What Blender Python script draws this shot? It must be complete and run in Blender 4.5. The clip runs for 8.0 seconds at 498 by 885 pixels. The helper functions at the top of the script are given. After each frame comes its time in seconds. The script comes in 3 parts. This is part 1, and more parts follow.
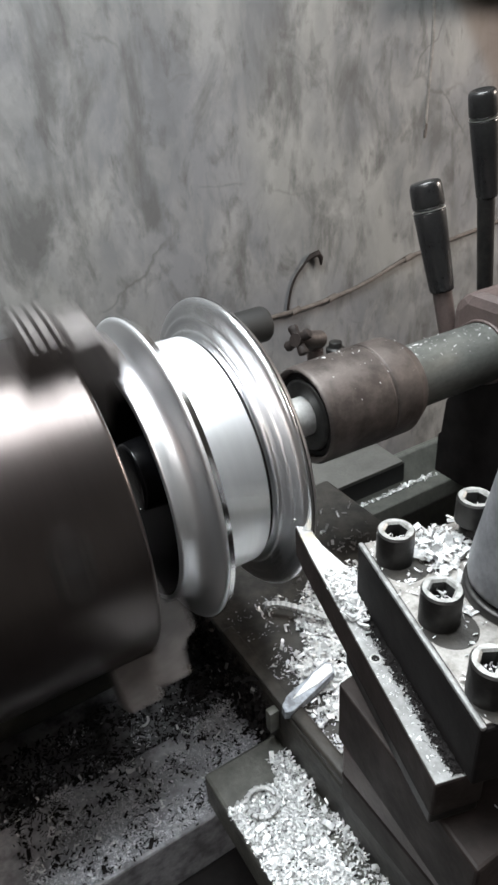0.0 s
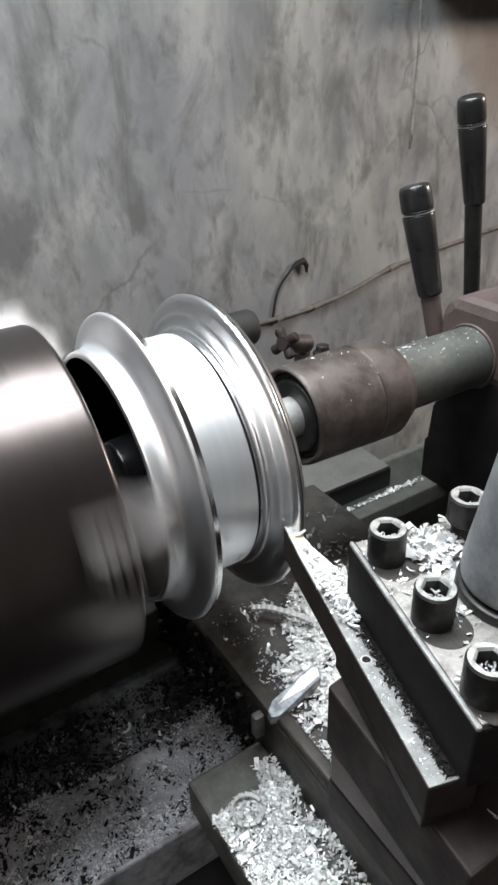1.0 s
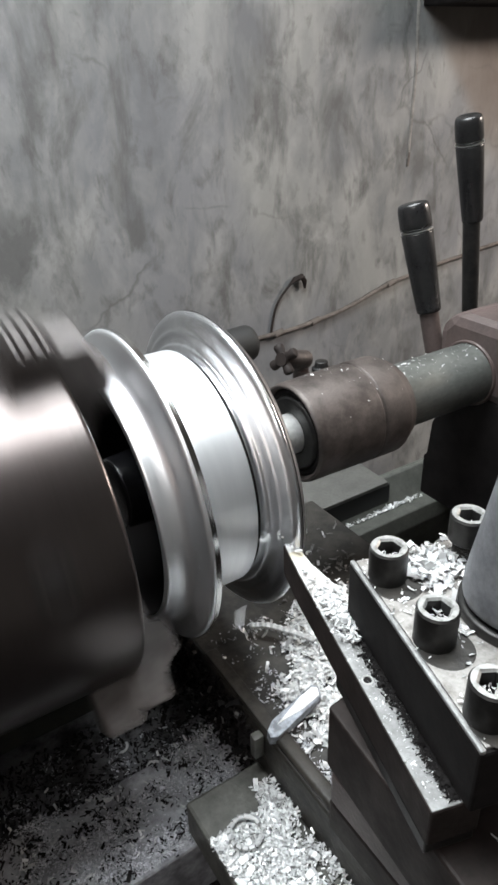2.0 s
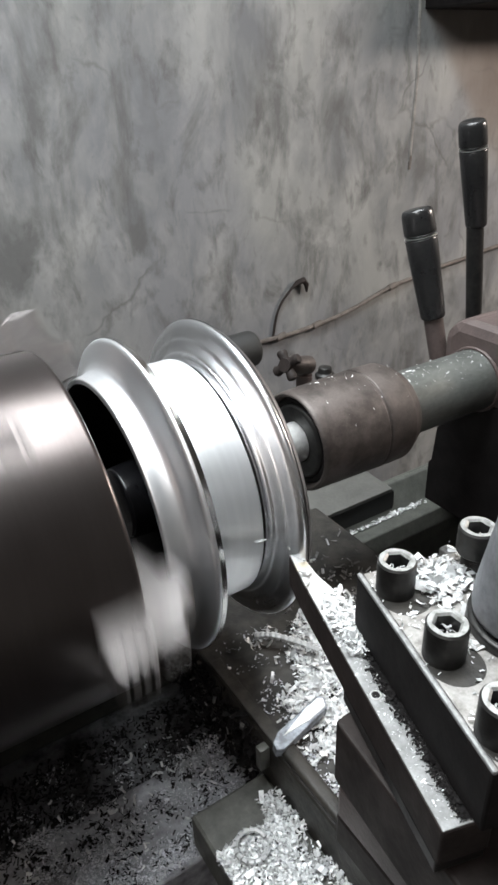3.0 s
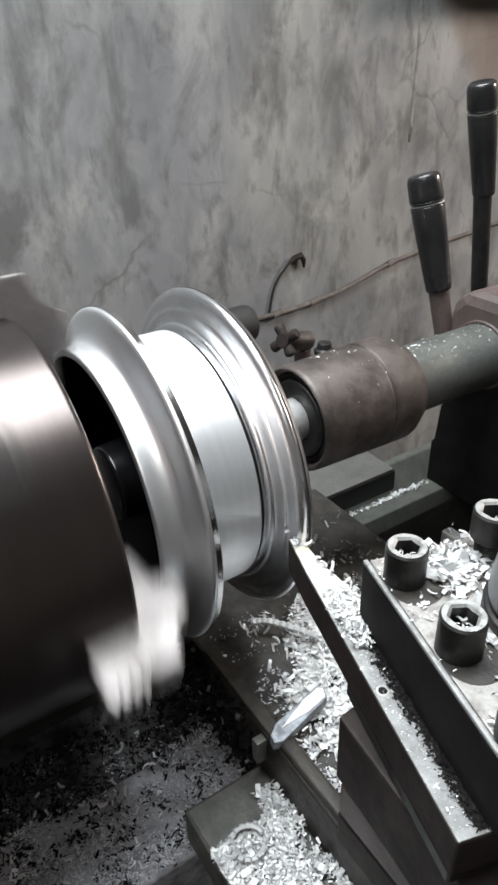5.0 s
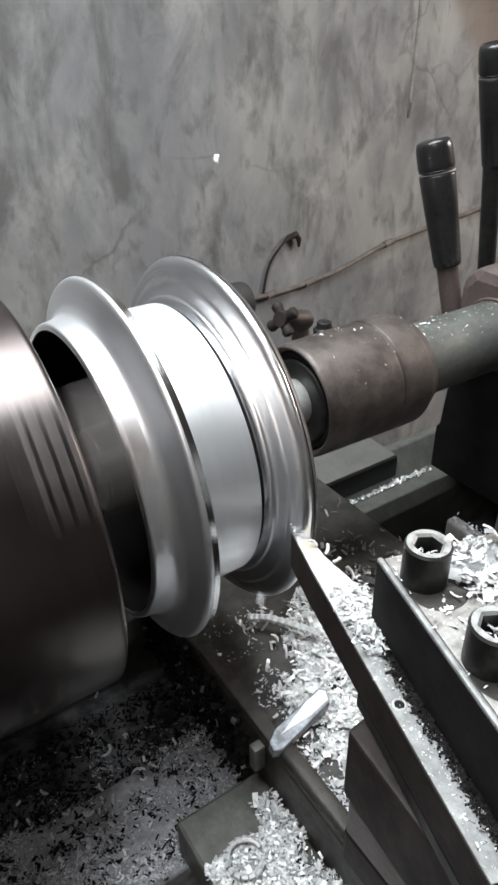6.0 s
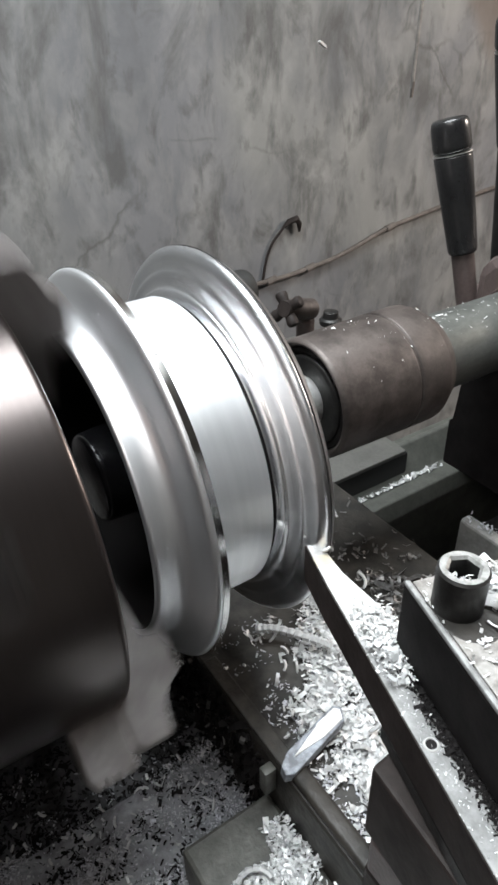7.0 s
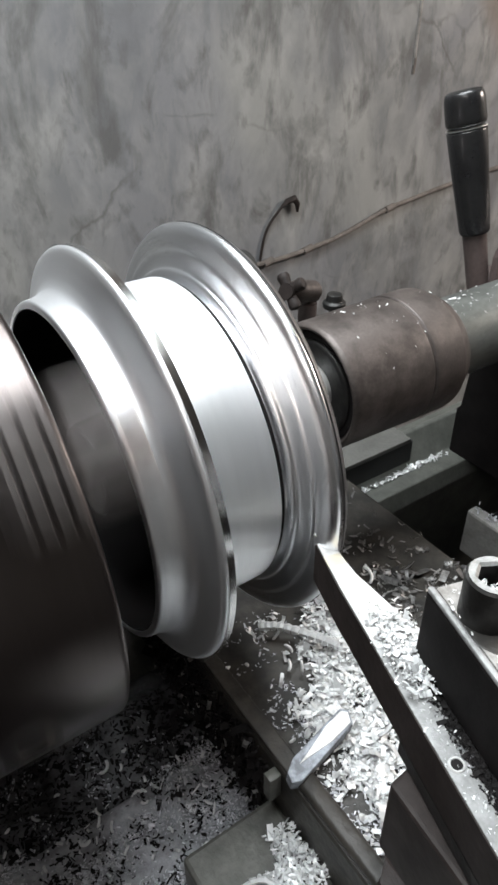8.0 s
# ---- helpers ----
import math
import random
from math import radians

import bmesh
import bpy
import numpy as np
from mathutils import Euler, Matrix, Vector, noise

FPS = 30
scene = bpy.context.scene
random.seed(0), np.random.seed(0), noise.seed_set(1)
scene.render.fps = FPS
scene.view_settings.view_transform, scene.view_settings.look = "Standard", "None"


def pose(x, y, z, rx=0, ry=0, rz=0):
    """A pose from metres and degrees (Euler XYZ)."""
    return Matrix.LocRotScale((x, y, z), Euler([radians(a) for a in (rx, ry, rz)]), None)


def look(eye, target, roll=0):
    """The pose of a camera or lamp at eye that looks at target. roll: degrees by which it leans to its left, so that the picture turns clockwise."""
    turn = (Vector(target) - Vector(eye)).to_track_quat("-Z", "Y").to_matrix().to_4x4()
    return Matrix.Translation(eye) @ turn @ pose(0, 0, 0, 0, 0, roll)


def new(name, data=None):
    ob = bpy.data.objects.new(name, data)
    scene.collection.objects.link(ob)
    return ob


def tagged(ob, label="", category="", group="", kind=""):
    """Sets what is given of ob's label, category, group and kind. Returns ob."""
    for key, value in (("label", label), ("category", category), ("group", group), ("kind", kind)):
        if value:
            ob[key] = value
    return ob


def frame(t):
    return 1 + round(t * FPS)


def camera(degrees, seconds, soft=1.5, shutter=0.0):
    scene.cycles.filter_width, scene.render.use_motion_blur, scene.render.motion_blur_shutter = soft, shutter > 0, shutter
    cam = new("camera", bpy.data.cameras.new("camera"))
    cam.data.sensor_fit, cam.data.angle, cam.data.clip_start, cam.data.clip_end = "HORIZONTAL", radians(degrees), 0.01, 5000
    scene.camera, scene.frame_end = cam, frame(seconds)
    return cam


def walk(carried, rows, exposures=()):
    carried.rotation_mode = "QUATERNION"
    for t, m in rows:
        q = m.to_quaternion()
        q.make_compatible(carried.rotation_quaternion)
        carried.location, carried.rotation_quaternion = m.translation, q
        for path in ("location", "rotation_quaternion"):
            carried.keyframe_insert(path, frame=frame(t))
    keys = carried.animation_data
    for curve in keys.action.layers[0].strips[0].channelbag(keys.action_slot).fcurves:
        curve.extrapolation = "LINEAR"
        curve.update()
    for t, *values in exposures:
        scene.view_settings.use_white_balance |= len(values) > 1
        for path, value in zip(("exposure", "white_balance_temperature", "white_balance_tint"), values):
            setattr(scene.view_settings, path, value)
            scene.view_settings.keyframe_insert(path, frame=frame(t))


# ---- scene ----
cam = camera(39.7, 8.0, soft=2.8, shutter=0.28)
PATH = [
    (0.0, -0.2253, -0.4374, 1.3934, 59.15, 3.22, -31.57),
    (0.5, -0.2267, -0.4349, 1.3878, 59.41, 2.45, -32.23),
    (1.0, -0.2281, -0.4320, 1.3828, 59.89, 1.94, -32.56),
    (1.5, -0.2284, -0.4312, 1.3826, 60.67, 1.60, -32.69),
    (3.0, -0.2270, -0.4227, 1.3871, 61.22, 1.93, -32.67),
    (3.5, -0.2282, -0.4197, 1.3861, 61.13, 1.76, -32.64),
    (4.0, -0.2245, -0.4148, 1.3811, 60.61, 1.68, -32.91),
    (4.5, -0.2201, -0.4097, 1.3778, 60.08, 1.83, -32.87),
    (6.0, -0.2011, -0.3679, 1.3507, 58.20, 0.93, -33.48),
    (6.5, -0.1933, -0.3507, 1.3448, 57.47, 1.07, -33.95),
    (7.0, -0.1887, -0.3362, 1.3436, 56.97, 1.04, -33.81),
    (7.5, -0.1874, -0.3268, 1.3423, 56.64, 0.82, -33.68),
    (8.0, -0.1820, -0.3129, 1.3342, 55.54, 0.53, -34.15),
]
walk(cam, [(t, pose(x, y, z, a, b, c)) for t, x, y, z, a, b, c in PATH], exposures=[(0.0, 0.0), (5.0, 0.0), (8.0, -0.1)])

# The lathe's axis runs along x at this height; the wall stands at y = WALL.
AXIS, WALL = 1.1, 1.07

# ---- light: one lamp hung over the lathe, two added fills, the dim workshop ----
world = bpy.data.worlds.new("world")
scene.world = world
world.use_nodes = True
world.node_tree.nodes["Background"].inputs[0].default_value = (0.9, 0.86, 0.82, 1)
world.node_tree.nodes["Background"].inputs[1].default_value = 0.022
scene.view_settings.exposure = 0.0


def area_lamp(name, place, target, width, depth, watts, colour):
    data = bpy.data.lights.new(name, "AREA")
    data.shape, data.size, data.size_y, data.energy, data.color = "RECTANGLE", width, depth, watts, colour
    ob = new(name, data)
    ob.matrix_basis = look(place, target)
    return ob


area_lamp("work_lamp", (-0.04, 0.1, 2.35), (-0.04, 0.1, 0.0), 1.2, 0.8, 52.0, (0.945, 1.0, 1.03))
# Unseen fill, added to brighten and warm the wall's right side.
area_lamp("right_wall_fill", (2.6, -0.65, 2.05), (1.7, 1.07, 1.0), 0.9, 0.3, 65.0, (1.0, 0.88, 0.79))
# Unseen fill from the front left, added to lift the dark bed.
area_lamp("front_left_fill", (-1.5, -1.3, 2.8), (-1.1, -0.9, 0.0), 1.2, 0.3, 15.0, (1.0, 0.96, 0.94))


# ---- materials ----
def material(name, colour, rough=0.5, metal=0.0, second=None, scale=20.0, mix=(0.35, 0.65), bump=0.1, fine=300.0,
             rough_var=0.15, stretch=(1, 1, 1), island=0.0, aniso=0.0, ior=1.5):
    """A surface of two colours in patches, with fine grain, uneven gloss and relief."""
    m = bpy.data.materials.new(name)
    m.use_nodes = True
    nt = m.node_tree
    b = nt.nodes["Principled BSDF"]
    link = nt.links.new
    co = nt.nodes.new("ShaderNodeTexCoord")
    mp = nt.nodes.new("ShaderNodeMapping")
    mp.inputs["Scale"].default_value = stretch
    link(co.outputs["Object"], mp.inputs["Vector"])

    def noise_node(s, detail):
        n = nt.nodes.new("ShaderNodeTexNoise")
        n.inputs["Scale"].default_value, n.inputs["Detail"].default_value = s, detail
        n.inputs["Roughness"].default_value = 0.6
        link(mp.outputs[0], n.inputs["Vector"])
        return n

    big, small = noise_node(scale, 5), noise_node(fine, 3)
    ramp = nt.nodes.new("ShaderNodeValToRGB")
    ramp.color_ramp.elements[0].position, ramp.color_ramp.elements[1].position = mix
    ramp.color_ramp.elements[0].color = (*colour, 1)
    ramp.color_ramp.elements[1].color = (*(second or tuple(c * 0.75 for c in colour)), 1)
    link(big.outputs["Fac"], ramp.inputs["Fac"])
    grain = nt.nodes.new("ShaderNodeMix")
    grain.data_type, grain.blend_type = "RGBA", "OVERLAY"
    grain.inputs[0].default_value = 0.3
    link(ramp.outputs[0], grain.inputs[6])
    link(small.outputs["Fac"], grain.inputs[7])
    out = grain.outputs[2]
    if island:
        geo = nt.nodes.new("ShaderNodeNewGeometry")
        val = nt.nodes.new("ShaderNodeMapRange")
        val.inputs["To Min"].default_value, val.inputs["To Max"].default_value = 1 - island, 1.0
        link(geo.outputs["Random Per Island"], val.inputs["Value"])
        mul = nt.nodes.new("ShaderNodeMix")
        mul.data_type, mul.blend_type = "RGBA", "MULTIPLY"
        mul.inputs[0].default_value = 1.0
        link(out, mul.inputs[6])
        link(val.outputs[0], mul.inputs[7])
        out = mul.outputs[2]
    link(out, b.inputs["Base Color"])
    rr = nt.nodes.new("ShaderNodeMapRange")
    rr.inputs["To Min"].default_value, rr.inputs["To Max"].default_value = max(0.02, rough - rough_var), min(1, rough + rough_var)
    link(big.outputs["Fac"], rr.inputs["Value"])
    link(rr.outputs[0], b.inputs["Roughness"])
    b.inputs["Metallic"].default_value, b.inputs["IOR"].default_value = metal, ior
    if aniso:
        tan = nt.nodes.new("ShaderNodeTangent")
        tan.direction_type, tan.axis = "RADIAL", "X"
        link(tan.outputs[0], b.inputs["Tangent"])
        b.inputs["Anisotropic"].default_value = aniso
    if bump:
        add = nt.nodes.new("ShaderNodeMath")
        add.operation = "ADD"
        link(big.outputs["Fac"], add.inputs[0])
        link(small.outputs["Fac"], add.inputs[1])
        bp = nt.nodes.new("ShaderNodeBump")
        bp.inputs["Strength"].default_value, bp.inputs["Distance"].default_value = bump, 0.002
        link(add.outputs[0], bp.inputs["Height"])
        link(bp.outputs[0], b.inputs["Normal"])
    return m


ALU = material("machined_aluminium", (0.92, 0.93, 0.94), 0.46, 1.0, (0.86, 0.87, 0.88), 30, bump=0.05, fine=900, rough_var=0.06, stretch=(6, 1, 1), aniso=0.3)
ALU_GLOSS = material("polished_aluminium", (0.84, 0.845, 0.86), 0.29, 1.0, (0.6, 0.61, 0.63), 18, mix=(0.38, 0.6), bump=0.5, fine=70, rough_var=0.15, stretch=(2.2, 1, 1), aniso=0.1)
ALU_FLANGE = material("satin_turned_aluminium", (0.94, 0.95, 0.965), 0.39, 0.97, (0.8, 0.81, 0.83), 24, bump=0.16, fine=160, rough_var=0.1, stretch=(3, 1, 1), aniso=0.2)
ALU_EDGE = material("bright_cut_edge", (0.8, 0.8, 0.79), 0.16, 1.0, (0.5, 0.5, 0.5), 60, bump=0.12, rough_var=0.08)
CHIP = material("aluminium_swarf", (0.86, 0.87, 0.87), 0.5, 0.35, (0.72, 0.73, 0.73), 200, bump=0.0, island=0.4)
CHIP_DULL = material("oily_swarf", (0.85, 0.86, 0.9), 0.5, 0.25, (0.55, 0.555, 0.6), 200, bump=0.0, island=0.65)
CHIP_DARK = material("dark_grey_swarf", (0.5, 0.49, 0.48), 0.45, 0.5, (0.22, 0.215, 0.21), 200, bump=0.0, island=0.8)
CHUCK = material("dark_chuck_steel", (0.128, 0.113, 0.109), 0.3, 0.95, (0.085, 0.072, 0.069), 14, bump=0.03, fine=400, rough_var=0.06)
JAW = material("ground_jaw_steel", (0.19, 0.176, 0.172), 0.46, 0.75, (0.125, 0.114, 0.11), 40, bump=0.05)
# Dark oily iron; it also colours the turning tool's sides as shaded.
IRON = material("oily_shaded_cast_iron", (0.03, 0.0235, 0.0215), 0.6, 0.0, (0.017, 0.0135, 0.0125), 40, bump=0.14, fine=200, ior=1.3)
MATTBLACK = material("matt_black", (0.007, 0.007, 0.007), 0.7, 0.0, (0.011, 0.011, 0.01), 40, bump=0.1)
# Black oily iron, also given to faces whose shade is coloured in.
BLACKIRON = material("black_oily_shaded_iron", (0.012, 0.0102, 0.0102), 0.68, 0.0, (0.006, 0.0052, 0.0052), 30, bump=0.12, fine=160, ior=1.25)
QUILL = material("green_grey_quill_steel", (0.145, 0.15, 0.14), 0.46, 0.4, (0.075, 0.079, 0.073), 30, mix=(0.4, 0.62), bump=0.08, stretch=(0.5, 1, 1))
BODY = material("brown_centre_steel", (0.098, 0.082, 0.075), 0.5, 0.4, (0.042, 0.034, 0.031), 34, mix=(0.4, 0.62), bump=0.1, fine=500)
PAINT = material("brown_machine_paint", (0.1, 0.075, 0.07), 0.45, 0.0, (0.055, 0.043, 0.041), 18, bump=0.2)
BAKELITE = material("black_knob_plastic", (0.012, 0.012, 0.013), 0.25, 0.0, (0.02, 0.02, 0.02), 30, bump=0.03, rough_var=0.08)
STEEL = material("bright_steel", (0.75, 0.75, 0.74), 0.42, 1.0, (0.6, 0.6, 0.59), 40, bump=0.03)
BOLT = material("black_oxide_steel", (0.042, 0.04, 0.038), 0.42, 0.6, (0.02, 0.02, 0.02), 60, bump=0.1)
BOLTTOP = material("worn_bolt_face", (0.4, 0.4, 0.39), 0.5, 0.6, (0.2, 0.2, 0.19), 220, bump=0.1)
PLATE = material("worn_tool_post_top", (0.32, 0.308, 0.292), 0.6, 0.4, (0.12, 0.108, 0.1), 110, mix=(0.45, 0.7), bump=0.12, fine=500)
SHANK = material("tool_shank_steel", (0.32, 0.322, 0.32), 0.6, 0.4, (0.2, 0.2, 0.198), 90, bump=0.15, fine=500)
HANDLE = material("grey_cast_handle", (0.3, 0.31, 0.33), 0.42, 0.5, (0.2, 0.205, 0.22), 25, bump=0.12)
CABLE = material("dusty_grey_conduit", (0.145, 0.125, 0.112), 0.8, 0.0, (0.085, 0.074, 0.067), 35, bump=0.2)
FLOOR = material("dark_concrete_floor", (0.06, 0.057, 0.055), 0.75, 0.0, (0.03, 0.028, 0.027), 3, bump=0.3)
WING = material("dull_green_grey_iron", (0.1, 0.1, 0.088), 0.5, 0.2, (0.048, 0.047, 0.042), 40, bump=0.2)
WAYTOP = material("grey_dusty_way", (0.4, 0.405, 0.43), 0.6, 0.1, (0.17, 0.17, 0.18), 55, mix=(0.4, 0.64), bump=0.4)
NOSE = material("dull_grey_iron", (0.3, 0.292, 0.28), 0.65, 0.0, (0.2, 0.195, 0.187), 50, bump=0.1)
REARWAY = material("olive_grey_rear_way", (0.088, 0.09, 0.08), 0.55, 0.15, (0.058, 0.06, 0.053), 40, bump=0.1)
SADDLE = material("brown_oily_saddle", (0.038, 0.034, 0.029), 0.5, 0.05, (0.013, 0.012, 0.01), 45, mix=(0.4, 0.6), bump=0.25, fine=250)
OLIVE = material("olive_painted_sheet", (0.088, 0.086, 0.079), 0.6, 0.0, (0.062, 0.06, 0.055), 25, bump=0.1)
BITSTEEL = material("blue_grey_tool_steel", (0.34, 0.37, 0.41), 0.55, 0.4, (0.17, 0.18, 0.2), 120, mix=(0.42, 0.6), bump=0.4)
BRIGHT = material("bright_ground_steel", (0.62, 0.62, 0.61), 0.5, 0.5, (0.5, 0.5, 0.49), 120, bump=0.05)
BRIDGE = material("oily_grey_bridge", (0.13, 0.132, 0.14), 0.5, 0.1, (0.014, 0.014, 0.014), 40, mix=(0.42, 0.6), bump=0.3)
GLOSSBLACK = material("glossy_black_casting", (0.014, 0.014, 0.016), 0.22, 0.0, (0.008, 0.008, 0.009), 40, bump=0.12, rough_var=0.1)
GOLDEN = material("heat_tinted_steel", (0.6, 0.56, 0.46), 0.5, 0.4, (0.45, 0.41, 0.32), 150, bump=0.08)
PALE = material("plaster_coated_cable", (0.26, 0.25, 0.235), 0.85, 0.0, (0.15, 0.143, 0.135), 30, bump=0.3)
PLAIN = material("old_plaster", (0.36, 0.35, 0.33), 0.85, 0.0, (0.26, 0.25, 0.235), 2, bump=0.2)


def wall_material():
    """Grey cement plaster with dark vertical runs, blotches, pits and fine cracks."""
    m = bpy.data.materials.new("stained_cement_plaster")
    m.use_nodes = True
    nt = m.node_tree
    link, b = nt.links.new, nt.nodes["Principled BSDF"]
    co = nt.nodes.new("ShaderNodeTexCoord")

    def tex(stretch, s, detail, rough, lo, hi, offset=0.0):
        mp = nt.nodes.new("ShaderNodeMapping")
        mp.inputs["Scale"].default_value, mp.inputs["Location"].default_value = stretch, (offset, 0, offset)
        link(co.outputs["Object"], mp.inputs["Vector"])
        n = nt.nodes.new("ShaderNodeTexNoise")
        n.inputs["Scale"].default_value, n.inputs["Detail"].default_value, n.inputs["Roughness"].default_value = s, detail, rough
        n.inputs["Distortion"].default_value = 0.4
        link(mp.outputs[0], n.inputs["Vector"])
        r = nt.nodes.new("ShaderNodeMapRange")
        r.inputs["From Min"].default_value, r.inputs["From Max"].default_value = lo, hi
        link(n.outputs["Fac"], r.inputs["Value"])
        return r.outputs[0]

    def blend(a, colour, fac, strength):
        sc = nt.nodes.new("ShaderNodeMath")
        sc.operation = "MULTIPLY"
        sc.inputs[1].default_value = strength
        link(fac, sc.inputs[0])
        mx = nt.nodes.new("ShaderNodeMix")
        mx.data_type = "RGBA"
        link(sc.outputs[0], mx.inputs[0])
        link(a, mx.inputs[6])
        mx.inputs[7].default_value = (*colour, 1)
        return mx.outputs[2]

    base = nt.nodes.new("ShaderNodeRGB")
    base.outputs[0].default_value = (0.23, 0.234, 0.227, 1)
    c = blend(base.outputs[0], (0.168, 0.173, 0.184), tex((1, 1, 0.8), 2.0, 4, 0.55, 0.43, 0.58, 1.7), 0.95)
    c = blend(c, (0.108, 0.113, 0.121), tex((1, 1, 0.6), 4.8, 6, 0.62, 0.45, 0.66, 4.4), 0.75)
    c = blend(c, (0.325, 0.327, 0.317), tex((1, 1, 0.6), 6.5, 5, 0.6, 0.47, 0.7, 3.0), 0.6)
    c = blend(c, (0.088, 0.089, 0.089), tex((1, 1, 0.5), 8.0, 6, 0.62, 0.51, 0.66, 7.0), 0.88)
    c = blend(c, (0.29, 0.29, 0.28), tex((1, 1, 0.3), 15, 5, 0.6, 0.54, 0.75, 15.0), 0.35)
    c = blend(c, (0.07, 0.069, 0.068), tex((1, 1, 0.5), 15, 5, 0.62, 0.54, 0.71, 11.0), 0.82)
    c = blend(c, (0.06, 0.058, 0.056), tex((1, 1, 0.6), 23, 4, 0.55, 0.62, 0.78, 9.0), 0.6)
    # the cabinet's cast shadow, painted brownish high up beyond a slanting edge
    xyz = nt.nodes.new("ShaderNodeSeparateXYZ")
    link(co.outputs["Object"], xyz.inputs[0])

    def ramp_of(socket, lo, hi):
        r = nt.nodes.new("ShaderNodeMapRange")
        r.interpolation_type = "SMOOTHSTEP"
        r.inputs["From Min"].default_value, r.inputs["From Max"].default_value = lo, hi
        link(socket, r.inputs["Value"])
        return r.outputs[0]

    shadow_slant = nt.nodes.new("ShaderNodeMath")
    shadow_slant.operation, shadow_slant.inputs[1].default_value = "MULTIPLY_ADD", 0.83
    link(xyz.outputs[2], shadow_slant.inputs[0])
    link(xyz.outputs[0], shadow_slant.inputs[2])
    both = nt.nodes.new("ShaderNodeMath")
    both.operation = "MULTIPLY"
    link(ramp_of(shadow_slant.outputs[0], 2.48, 2.55), both.inputs[0])
    link(ramp_of(xyz.outputs[2], 1.0, 1.25), both.inputs[1])
    c = blend(c, (0.16, 0.133, 0.115), both.outputs[0], 0.75)
    fine = tex((1, 1, 1), 120, 3, 0.6, 0.3, 0.8)
    c = blend(c, (0.16, 0.155, 0.15), fine, 0.1)
    vor = nt.nodes.new("ShaderNodeTexVoronoi")
    vor.feature = "DISTANCE_TO_EDGE"
    vor.inputs["Scale"].default_value = 2.6
    warp = nt.nodes.new("ShaderNodeTexNoise")
    warp.inputs["Scale"].default_value, warp.inputs["Detail"].default_value = 4.0, 6
    link(co.outputs["Object"], warp.inputs["Vector"])
    wm = nt.nodes.new("ShaderNodeMix")
    wm.data_type = "RGBA"
    wm.inputs[0].default_value = 0.2
    link(co.outputs["Object"], wm.inputs[6])
    link(warp.outputs["Color"], wm.inputs[7])
    link(wm.outputs[2], vor.inputs["Vector"])
    cr = nt.nodes.new("ShaderNodeMapRange")
    cr.inputs["From Min"].default_value, cr.inputs["From Max"].default_value = 0.012, 0.0
    link(vor.outputs["Distance"], cr.inputs["Value"])
    gate = nt.nodes.new("ShaderNodeMath")
    gate.operation = "MULTIPLY"
    link(cr.outputs[0], gate.inputs[0])
    link(tex((1, 1, 1), 3, 2, 0.5, 0.5, 0.6, 5.0), gate.inputs[1])
    c = blend(c, (0.08, 0.078, 0.075), gate.outputs[0], 0.6)
    link(c, b.inputs["Base Color"])
    b.inputs["Roughness"].default_value = 0.8
    bp = nt.nodes.new("ShaderNodeBump")
    bp.inputs["Strength"].default_value, bp.inputs["Distance"].default_value = 0.2, 0.004
    link(tex((1, 1, 1), 25, 8, 0.65, 0.2, 0.8, 2.0), bp.inputs["Height"])
    link(bp.outputs[0], b.inputs["Normal"])
    return m


WALLMAT = wall_material()


# ---- builders ----
def part(name, bm, mat, parent=None, label="", smooth=False):
    me = bpy.data.meshes.new(name)
    bmesh.ops.recalc_face_normals(bm, faces=bm.faces[:])
    if smooth:
        for f in bm.faces:
            f.smooth = True
        for e in bm.edges:
            if len(e.link_faces) == 2 and e.calc_face_angle() > radians(35):
                e.smooth = False
    bm.to_mesh(me)
    bm.free()
    me.materials.append(mat)
    ob = new(name, me)
    if parent:
        ob.parent = parent
    if label:
        ob["label"] = label
    return ob


def thing(name, m, label, category, group="", kind=""):
    ob = new(name)
    ob.empty_display_size = 0.02
    ob.matrix_basis = m
    return tagged(ob, label, category, group, kind)


def box(lo, hi, bevel=0.002, segments=2, bm=None):
    bm = bm or bmesh.new()
    m = Matrix.LocRotScale([(a + b) / 2 for a, b in zip(lo, hi)], None, [b - a for a, b in zip(lo, hi)])
    made = bmesh.ops.create_cube(bm, size=1, matrix=m)["verts"]
    if bevel:
        edges = list({e for v in made for e in v.link_edges})
        bmesh.ops.bevel(bm, geom=edges, offset=bevel, segments=segments, affect="EDGES", profile=0.5)
    return bm


def prism(outline, lo, hi, axis="z", bevel=0.0015, bm=None):
    """An outline (pairs) pushed along an axis from lo to hi. z: (x, y); x: (y, z); y: (x, z)."""
    bm = bm or bmesh.new()

    def at(p, h):
        return {"z": (p[0], p[1], h), "x": (h, p[0], p[1]), "y": (p[0], h, p[1])}[axis]

    a = [bm.verts.new(at(p, lo)) for p in outline]
    b = [bm.verts.new(at(p, hi)) for p in outline]
    n = len(outline)
    faces = [bm.faces.new(a), bm.faces.new(b)] + [bm.faces.new((a[i], a[(i + 1) % n], b[(i + 1) % n], b[i])) for i in range(n)]
    if bevel:
        edges = list({e for f in faces for e in f.edges})
        bmesh.ops.bevel(bm, geom=edges, offset=bevel, segments=2, affect="EDGES", profile=0.5)
    return bm


